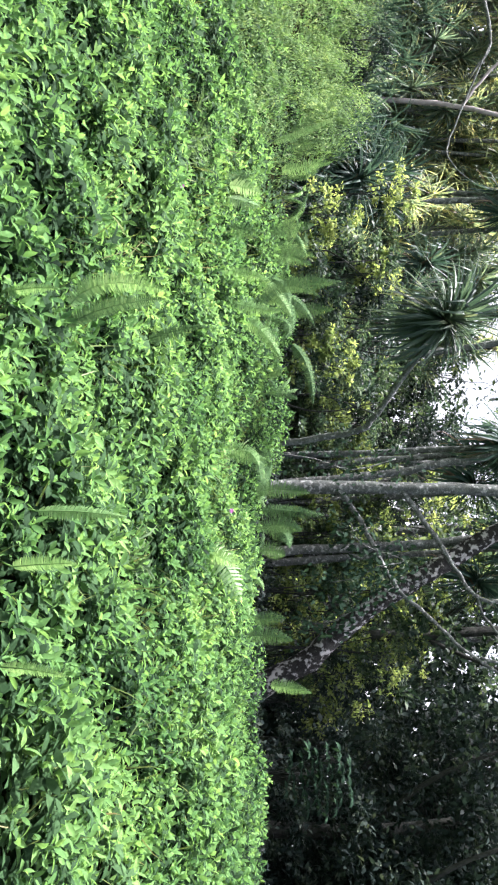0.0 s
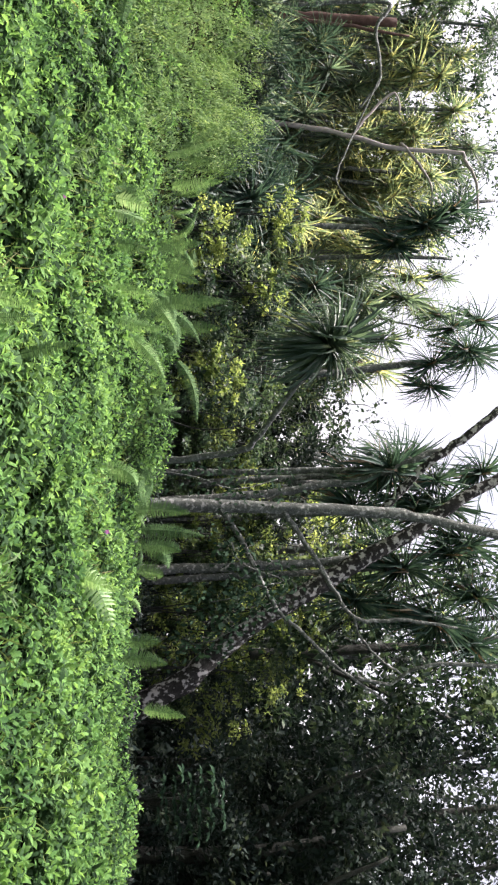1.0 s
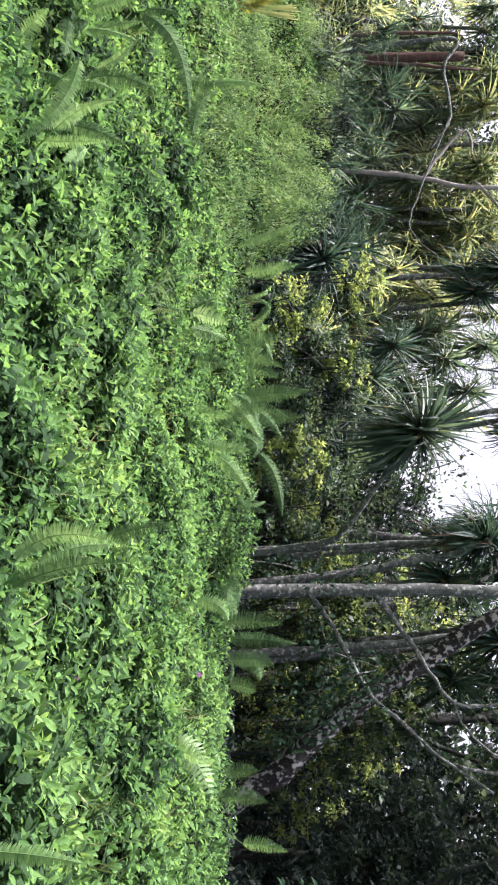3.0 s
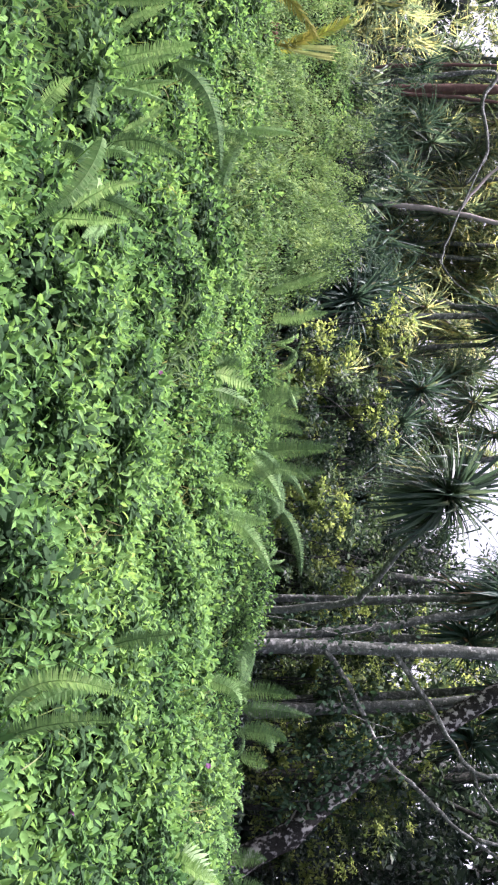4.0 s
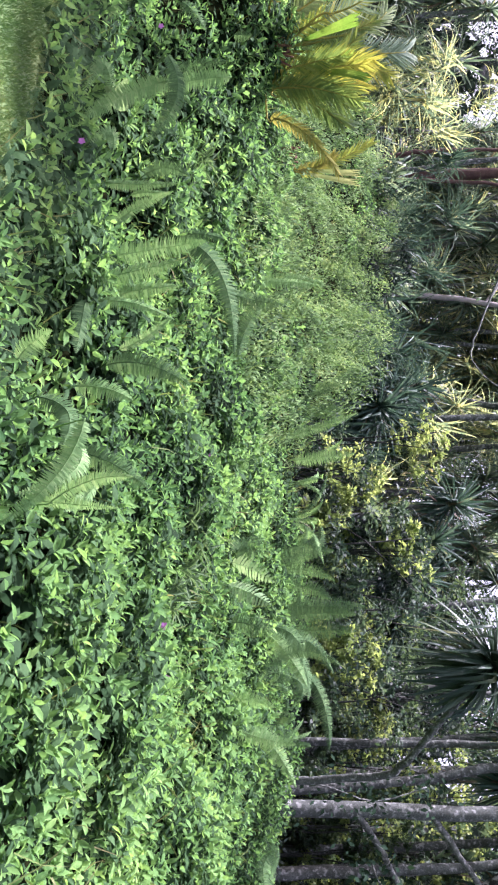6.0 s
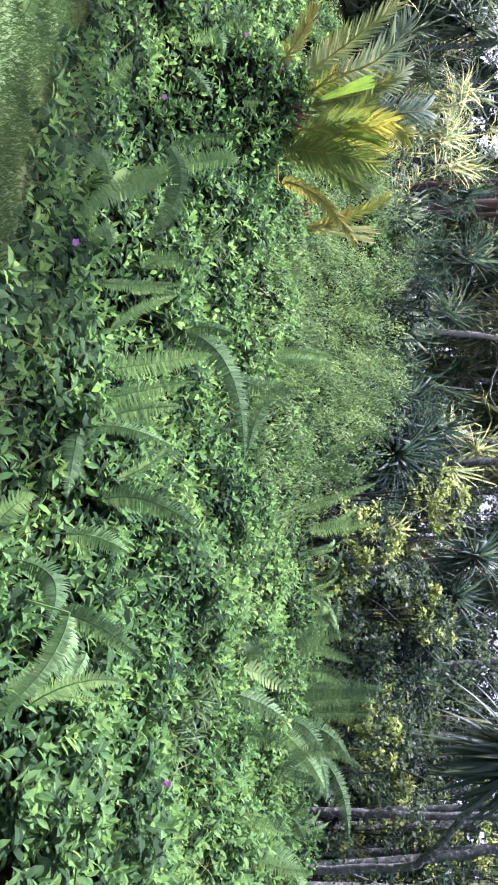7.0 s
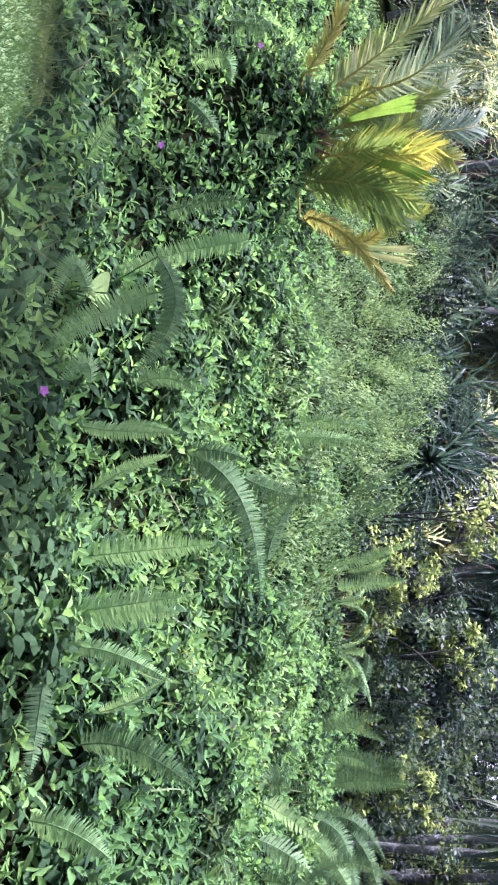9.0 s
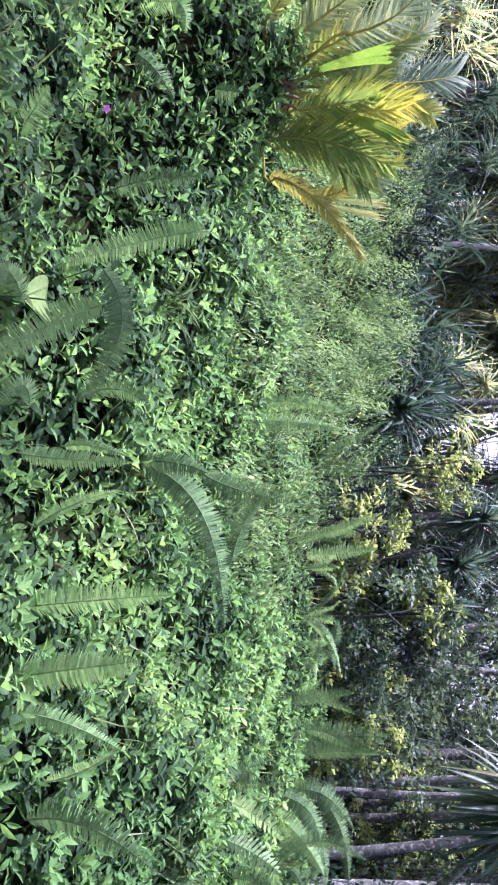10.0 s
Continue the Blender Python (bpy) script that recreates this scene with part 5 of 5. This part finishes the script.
tree([(-13.1, 23.62, 2.8), (-13.34, 23.5, 5.68), (-13.63, 23.38, 8.52), (-12.81, 23.38, 8.22), (-11.4, 23.38, 8.39), (-10.42, 23.38, 7.78)], [0.084, 0.072, 0.06, 0.054, 0.048, 0.03], M_BARK, "crooked grey tree arching among screw pines", [([(-11.4, 23.38, 8.39), (-8.8, 23.02, 7.24), (-7.89, 22.78, 7.04), (-7.16, 22.78, 7.8)], 0.03, 0.015)])
tree([(-2.2, 21.5, 1.6), (-2.4, 21.3, 4.5), (-2.3, 21.1, 6.8)], [0.06, 0.045, 0.025], M_BARK, "slim leafy tree in front of the bright sky",
     [([(-2.35, 21.2, 5.0), (-3.0, 21.0, 6.0), (-3.3, 20.9, 7.4)], 0.025, 0.01), ([(-2.35, 21.2, 5.6), (-1.7, 21.0, 6.4), (-1.5, 20.9, 7.6)], 0.025, 0.01), ([(-2.3, 21.2, 4.4), (-1.4, 21.0, 5.0), (-0.9, 20.9, 5.9)], 0.022, 0.01)],
     [((-2.4, 21.1, 6.4), (1.2, 0.8, 1.2), 34, 40, 0.09), ((-1.2, 21.0, 5.4), (0.8, 0.6, 0.9), 22, 40, 0.09)], M_LIT_TONED)
tree([(-4.6, 23.0, 1.7), (-4.5, 22.9, 5.0), (-4.2, 22.8, 8.0), (-3.9, 22.7, 9.8)], [0.07, 0.055, 0.04, 0.02], M_BARK, "slim olive-leaved tree beside the bright sky",
     [([(-4.4, 22.8, 6.6), (-4.9, 22.7, 7.4), (-5.2, 22.7, 8.2)], 0.025, 0.01)], [((-3.9, 22.6, 9.5), (0.8, 0.7, 1.1), 22, 44, 0.1), ((-4.6, 22.7, 7.9), (0.9, 0.7, 0.9), 22, 44, 0.1), ((-5.1, 22.8, 6.4), (0.9, 0.7, 0.9), 22, 44, 0.1)], M_LIT_TONED)
# dense trees, the wood's shade put into their dark colours
for x, y, h, r in ((7.5, 16.0, 6.5, 2.3), (8.6, 14.6, 6.0, 2.6), (10.4, 15.0, 7.0, 2.6), (8.2, 18.5, 10.5, 3.0), (10.5, 18.0, 11.0, 3.4), (4.6, 20.0, 10.5, 3.0), (8.5, 22.0, 13.5, 3.6), (12.5, 22.0, 14.0, 3.8), (5.0, 25.0, 13.5, 3.4), (16.5, 21.0, 13.0, 4.0), (9.5, 26.0, 16.0, 4.0), (15.0, 27.0, 17.0, 4.5)):
    z = float(ground_z(np.array(x), np.array(y)))
    tree([(x, y, z - 0.2), (x + 0.1, y, z + h * 0.4), (x - 0.2, y + 0.2, z + h * 0.9)], [0.17, 0.14, 0.06], M_BARK_SHADED, "dense dark green leafy tree with shade in its colour",
         [([(x, y, z + h * 0.35), (x + 1.0, y - 0.4, z + h * 0.6), (x + 1.6, y - 0.5, z + h * 0.75)], 0.07, 0.03), ([(x, y, z + h * 0.4), (x - 1.0, y - 0.3, z + h * 0.55), (x - 1.7, y - 0.4, z + h * 0.8)], 0.07, 0.03)],
         [((x, y, z + h * 0.62), (r, r * 0.8, h * 0.5), 80 if y < 19 else 56, 92 if y < 19 else 66, 0.17 if y < 19 else 0.27), ((x, y - 0.4, z + h * 0.22), (r * 0.9, r * 0.6, h * 0.26), 44, 110, 0.15)][:1 if x < 6 else 2], M_OLIVE if x < 6 else M_SHADE_TONED)
# lower growth behind the crest
for k in range(34):
    x = rng.uniform(-14, 5)
    y = rng.uniform(14.8, 19.0) if x < -2 else rng.uniform(17.0, 20.0)
    if -8.2 < x < -4.8:
        continue
    u, v = uv_of(x, y)
    y += max(0.0, (crest_v(u) + 0.9 - v) / 0.6)
    z = float(ground_z(np.array(x), np.array(y)))
    r = rng.uniform(0.5, 1.1)
    ob = thing("shrub", (x, y, z), "olive green leafy shrub between the trunks" if x > 0 else "dark leafy shrub in the wood's shade", "shrub", "shrubs of the wood")
    for j in range(3):
        part("stem", tube([(0, 0, -0.05), (rng.uniform(-0.3, 0.3), rng.uniform(-0.2, 0.2), r), (rng.uniform(-0.6, 0.6), rng.uniform(-0.3, 0.3), r * 1.9)], [0.022, 0.016, 0.007], 5), M_BARK_SHADED, ob)
    # the choice of leaf tone paints sun and shade onto the shrubs
    part("crown", leaf_cloud((0, 0, r * 1.2), (r, r * 0.8, r * 1.1), 12, 76, 0.115), M_LIT_TONED if k % 6 == 0 or x > 0 else (M_OLIVE if k % 3 == 1 else M_SHADE_TONED), ob)
for x, y, r in ((-2.9, 18.4, 1.5), (-4.0, 18.8, 1.4), (-3.4, 15.4, 0.9), (-2.6, 16.2, 1.1), (-1.6, 15.6, 0.9), (-3.8, 16.6, 1.2), (-0.9, 16.6, 1.0), (-2.2, 17.4, 1.4), (-0.2, 17.8, 1.4)):
    z = float(ground_z(np.array(x), np.array(y)))
    ob = thing("shrub", (x, y, z), "yellow-green shrub behind the ferns with sun in its colour" if r > 1.3 else "grey-green leafy shrub behind the ferns", "shrub", "shrubs of the wood")
    for j in range(2):
        part("stem", tube([(0, 0, -0.05), (rng.uniform(-0.4, 0.4), rng.uniform(-0.2, 0.2), r), (rng.uniform(-0.8, 0.8), rng.uniform(-0.3, 0.3), r * 2.2)], [0.022, 0.016, 0.007], 5), M_BARK_SHADED, ob)
    part("crown", leaf_cloud((0, 0, r * 1.3), (r, r * 0.8, r * 1.3), 20, 66, 0.115), M_LIT_TONED if r > 1.3 else M_OLIVE, ob)
# shrubs whose bright leaf colour stands for sun behind the trunks
SUNNY = ((-4.6, 16.2, 1.1, 0.5), (-3.8, 16.0, 0.7, 0.42), (-3.4, 15.9, 0.4, 0.4), (-1.7, 15.3, 0.9, 0.45), (-5.2, 17.2, 2.5, 0.5), (-3.2, 16.0, 1.7, 0.45), (-1.5, 15.2, 0.5, 0.35), (-1.6, 17.4, 0.7, 0.6), (-2.4, 18.2, 0.9, 0.7), (-1.0, 18.0, 1.3, 0.5), (4.6, 18.0, 0.8, 0.7), (5.3, 18.8, 2.2, 0.8), (4.2, 18.6, 2.8, 0.7), (3.6, 19.2, 1.0, 0.8), (5.6, 17.8, 1.4, 0.6), (2.9, 18.4, 0.4, 0.6), (1.6, 18.6, 0.8, 0.6), (3.4, 18.8, 3.4, 0.6), (2.4, 19.2, 2.0, 0.8), (4.0, 19.4, 1.8, 0.8), (5.0, 19.6, 3.2, 0.8), (3.0, 19.6, 4.4, 0.8), (1.0, 18.8, 2.2, 0.7), (1.8, 19.4, 3.6, 0.7), (0.2, 18.6, 1.4, 0.6))
for k in range(41):
    x, y = -6.5 + 12.5 * ((k * 0.618) % 1), 16.8 + 4.5 * ((k * 0.382) % 1)
    if k < len(SUNNY):
        x, y = SUNNY[k][:2]
    u, v = uv_of(x, y)
    y += max(0.0, (crest_v(u) + 1.0 - v) / 0.6)
    z, r = float(ground_z(np.array(x), np.array(y))), rng.uniform(0.3, 0.6)
    ob = thing("shrub", (x, y, z), "small yellow-green shrub between dark trunks with sun in its colour", "shrub", "shrubs of the wood")
    high = rng.uniform(0.3, 2.6)
    if k < len(SUNNY):
        high, r = SUNNY[k][2:]
    for j in range(3):
        part("stem", tube([(0, 0, -0.05), (rng.uniform(-0.1, 0.1), 0, high * 0.6), (rng.uniform(-0.3, 0.3), rng.uniform(-0.2, 0.2), high + r)], [0.02, 0.016, 0.006], 5), M_BARK_SHADED, ob)
    part("crown", leaf_cloud((0, 0, high + r * 0.6), (r * 1.4, r, r * 1.3), 20, 34, 0.1, 0.0, 0.6), M_SUN_TONED if k < len(SUNNY) else M_LIT_TONED, ob)
# taller trees behind
FILL = ((-0.4, 26.0, 7.0), (1.2, 28.0, 8.0), (-2.3, 27.0, 6.4), (0.4, 30.0, 8.5), (-2.9, 25.0, 5.6), (-7.2, 26.0, 6.0), (-13.6, 28.0, 11.6), (-10.9, 28.5, 11.8), (-9.2, 28.0, 12.0), (-12.2, 29.5, 13.0), (-15.0, 28.5, 11.5))
for k in range(49):
    x, y = -26 + 34 * ((k * 0.618) % 1) + rng.uniform(-0.5, 0.5), rng.uniform(23.5, 36)
    if x < -8 and y < 28 and k < 38:
        continue
    gap = -7.5 < x < 3
    h = 3.3 if -5.9 < x < -3.7 else 6.4 if -3.7 < x < -1.0 else rng.uniform(7.5, 9.0) if gap else ((rng.uniform(10, 13.5) if y > 28 else rng.uniform(5.5, 7.5)) if x < -7 else rng.uniform(9, 12.5))
    if k >= 38:
        x, y, h = FILL[k - 38]
    r = rng.uniform(2.0, 3.2) if k < 38 else 1.7
    z = float(ground_z(np.array(x), np.array(y)))
    tree([(x, y, z - 0.2), (x + rng.uniform(-0.5, 0.5), y, z + h * 0.5), (x + rng.uniform(-0.6, 0.6), y, z + h * 0.9)], [0.18, 0.14, 0.05], M_BARK, "tall leafy tree deep in the wood", (),
         [((x, y, z + h * 0.6), (r, r, h * 0.42), 40, 64, 0.19), ((x, y - 1, z + h * 0.2), (r, r, h * 0.25), 14, 66, 0.18)], M_OLIVE if -14 < x < -6 else M_SHADE_TONED if k >= 38 else (M_OLIVE, M_SHADE_TONED, M_OLIVE, M_SHADE_TONED, M_LIT_TONED)[k % 5])
# an added tree beside the bank, out of view, whose crowns shade the lawn's edge
tree([(-12.6, 6.2, -0.1), (-12.4, 6.4, 2.0), (-11.9, 7.0, 4.2), (-10.8, 7.8, 5.6)], [0.2, 0.17, 0.13, 0.08], M_BARK, "unseen tree added beside the lawn to shade the bank's edge",
     [([(-12.1, 6.8, 3.6), (-10.9, 7.3, 5.2), (-9.6, 7.8, 6.0)], 0.09, 0.03), ([(-12.0, 6.9, 4.0), (-12.2, 8.8, 5.6), (-12.3, 10.4, 6.2)], 0.08, 0.03)],
     [((-9.0, 7.6, 6.2), (1.2, 0.46, 0.6), 34, 52, 0.16), ((-9.9, 8.15, 6.2), (1.3, 0.38, 0.5), 32, 50, 0.15), ((-10.0, 8.8, 6.2), (1.1, 0.4, 0.4), 16, 50, 0.15), ((-12.3, 10.5, 6.3), (1.2, 0.9, 0.7), 16, 50, 0.15), ((-11.2, 8.95, 6.3), (1.4, 0.4, 0.5), 32, 52, 0.15)], M_OLIVE, "garden trees")
# low leaves on the floor of the wood
def floor_leaves():
    n = 26000
    x, y = rng.uniform(-19, 10, n), rng.uniform(11, 27, n)
    u, v = uv_of(x, y)
    keep = v > crest_v(u) + 0.3
    x, y = x[keep], y[keep]
    n = len(x)
    at = np.stack([x, y, ground_z(x, y) + rng.uniform(0, 0.4, n)], -1)
    size = rng.uniform(0.06, 0.13, n)
    geo = scatter(MIDLEAF, at, rng.normal(size=(n, 3)) + (0, -0.3, 0.2), rng.normal(0, 0.5, (n, 3)) + (0, -0.3, 1), size, size * rng.uniform(0.4, 0.7, n))
    tagged(new("undergrowth", mesh_of("undergrowth", *geo, M_SHADE_TONED)), "low leaves on the floor of the wood, darkened as in shade", "undergrowth", kind="stuff")


floor_leaves()


# broad-leaved plants and climbers at the wood's edge
def whorl_plant(x, y, z, spots, label):
    ob = thing("umbrella_plant", (x, y, z), label, "shrub")
    for px, py, pz in spots:
        part("stem", tube([(0, 0, -0.05), (px * 0.4, py * 0.4, pz * 0.6), (px, py, pz)], [0.008, 0.006, 0.004], 5), M_BARK_SHADED, ob)
        n = 9
        a = np.arange(n) * 2 * np.pi / n + rng.uniform(0, 1)
        d = np.stack([np.cos(a), np.sin(a) - 0.4, np.full(n, -0.15)], -1) + rng.normal(0, 0.1, (n, 3))
        part("leaf_whorl", scatter(LEAF, np.tile((px, py, pz), (n, 1)).astype(float), d, np.tile((0, -0.7, 0.7), (n, 1)), rng.uniform(0.14, 0.2, n), np.full(n, 0.075)), M_WHORL, ob)


whorl_plant(5.4, 13.3, 1.7, [(0.55 * math.sin(k * 2.4) * math.sqrt(k / 34), -0.12 - 0.16 * ((k * 0.618) % 1), 0.95 + 0.6 * math.cos(k * 2.4) * math.sqrt(k / 34)) for k in range(34)], "dark umbrella plant with whorled leaves at the wood's edge")
whorl_plant(7.6, 13.0, 1.7, ((0, 0, 0.8), (0.35, -0.1, 1.2), (-0.3, 0, 1.1), (0.1, -0.2, 1.6)), "dark umbrella plant with whorled leaves in shade")


def climber(points, per, size, label):
    p = np.array(points, float)
    foot = p[0]
    ob = thing("climber", foot, label, "vine")
    part("stem", tube(p - foot, np.full(len(p), 0.012), 5, 3), M_BARK, ob)
    c = np.repeat(p - foot, per, 0)
    n = len(c)
    at = c + rng.normal(0, 0.22, (n, 3))
    length = rng.uniform(0.7, 1.3, n) * size
    part("foliage", scatter(MIDLEAF, at, rng.normal(0, 0.5, (n, 3)) + (0, -0.3, -0.7), rng.normal(0, 0.4, (n, 3)) + (0, -1, 0.4), length, length * 0.62), M_WHORL, ob)


climber([(2.6, 15.2, 3.0), (2.5, 15.2, 3.5), (2.3, 15.2, 3.9), (2.2, 15.3, 4.4), (1.9, 15.3, 3.6), (1.5, 15.3, 3.4)], 60, 0.13, "leafy climber hanging from the leaning trunk")
climber([(3.4, 15.3, 2.6), (3.3, 15.2, 3.1), (3.0, 15.2, 3.6), (2.7, 15.3, 4.2)], 50, 0.13, "leafy climber hanging beside the leaning trunk")
climber([(0.2, 15.0, 2.0), (0.3, 15.0, 2.7), (0.5, 15.0, 3.4), (0.3, 15.1, 4.2)], 50, 0.11, "leafy climber between slender trunks")


# far woods
def far_woods():
    n = 45000
    a = rng.uniform(-0.95, 0.75, n)
    d = rng.uniform(38, 58, n)
    x, y = np.sin(a) * d, np.cos(a) * d
    top = np.interp(a, [-0.6, -0.24, -0.2, 0.1, 0.16, 0.4], [11, 10, 8, 8, 12, 15]) + 2.0 * np.sin(a * 23) + 1.5 * np.sin(a * 61)
    at = np.stack([x, y, 0.3 + top * rng.uniform(0, 1, n) ** 1.5], -1)
    geo = scatter(CHIP, at, rng.normal(size=(n, 3)), rng.normal(size=(n, 3)) + (0, -0.6, 0.4), rng.uniform(0.6, 1.2, n), rng.uniform(0.5, 0.9, n))
    tagged(new("far_woods", mesh_of("far_woods", *geo, M_SHADE_TONED)), "distant dark green wood behind the trees", "woods", kind="stuff")


far_woods()


# ---- a broad-leaved seedling near the lawn ----
seedling = thing("seedling", (-7.2, 8.46, 0.05), "low plant with broad pale green heart-shaped leaves", "plant")
for turn, high, big in ((0.3, 0.3, 0.3), (1.5, 0.24, 0.2), (-0.9, 0.2, 0.17)):
    rise = np.array([(0, 0, 0), (0.04 * math.sin(turn), 0.02, high * 0.6), (0.1 * math.sin(turn), -0.04, high)])
    stalk = part("stalk", tube(rise, [0.006, 0.005, 0.004], 5), M_FERN_DEEP, seedling)
    side = np.linspace(0, 1, 9)
    half = 0.42 * big * np.sin(np.pi * np.clip(side, 0, 1) ** 0.62) ** 0.8
    v = np.concatenate([np.stack([sign * half, side * big - 0.12 * big * (abs(sign) * half / (0.4 * big)) * (side < 0.4), 0.22 * half * abs(sign) - 0.2 * big * side ** 2], -1) for sign in (-1, 0, 1)])
    f = [(r * 9 + j, r * 9 + j + 1, r * 9 + j + 10) for r in (0, 1) for j in range(8)] + [(r * 9 + j, r * 9 + j + 10, r * 9 + j + 9) for r in (0, 1) for j in range(8)]
    m = np.array(Matrix.Rotation(turn * 0.8, 3, "Z") @ Matrix.Rotation(radians(-32), 3, "X"))
    part("leaf", (v @ m.T + rise[2], np.array(f)), M_FERN_WIDE, seedling, "broad pale green blade", True)


# ---- flowers ----
def flower(x, y, z):
    ob = thing("flower", (x, y, z), "small magenta flower on the creeping plants", "flower", "magenta flowers")
    n = 5
    a = np.arange(n) * 2 * np.pi / n
    d = np.stack([np.cos(a), np.full(n, -0.25), np.sin(a)], -1)
    for k in range(n):
        part("petal", scatter(LEAF, np.zeros((1, 3)), d[k:k + 1], np.array([(0, -1, 0.3)]), np.full(1, 0.032), np.full(1, 0.034)), M_PETAL, ob)
    part("stalk", tube([(0, 0.005, 0), (0.01, 0.02, -0.06), (0.01, 0.02, -0.14)], [0.002, 0.002, 0.002], 4, 2), M_STALK, ob)


for place in ((-4.28, 9.4, 1.06), (0.0, 6.27, 0.53), (-6.54, 7.98, 0.1), (-8.58, 9.73, 0.45), (-9.86, 10.75, 1.17), (-2.95, 7.98, 0.83), (-2.57, 8.2, 0.83), (0.78, 9.38, 1.3)):
    flower(*place)


# ---- grass tufts ----
def grass_tuft(x, y, n, size):
    z = float(canopy(np.array(x), np.array(y))) - 0.12
    ob = thing("grass_tuft", (x, y, z), "tuft of pale broad grass blades among creeping plants", "grass", "grass tufts")
    a = rng.uniform(0, 2 * np.pi, n)
    d = np.stack([np.cos(a) * 0.8, np.sin(a) * 0.6 - 0.3, rng.uniform(0.4, 1.3, n)], -1)
    length = rng.uniform(0.6, 1.1, n) * size
    shared = mesh_of("blade", LEAF[0], LEAF[1], M_TUFT)
    for k in range(n):
        along = unit(d[k])
        across = unit(np.cross(along, (0.1, -0.4, 1)))
        rot = Matrix([list(r) for r in np.stack([across, along, np.cross(across, along)], 1)]).to_4x4()
        blade = new("blade", shared)
        blade.parent = ob
        blade.matrix_basis = Matrix.Translation(rng.normal(0, 0.07, 3) * (1, 1, 0.3)) @ rot @ Matrix.Diagonal((0.032, length[k], length[k] * 1.5, 1))


for x, y, n, size in ((-3.45, 9.33, 36, 0.32), (-3.7, 9.2, 30, 0.3), (-3.3, 9.0, 26, 0.3), (-3.1, 8.7, 22, 0.28), (-7.3, 10.0, 24, 0.28), (-6.9, 9.6, 20, 0.25), (0.9, 6.4, 18, 0.25), (2.4, 7.4, 20, 0.25), (-7.6, 8.1, 16, 0.22)):
    grass_tuft(x, y, n, size)
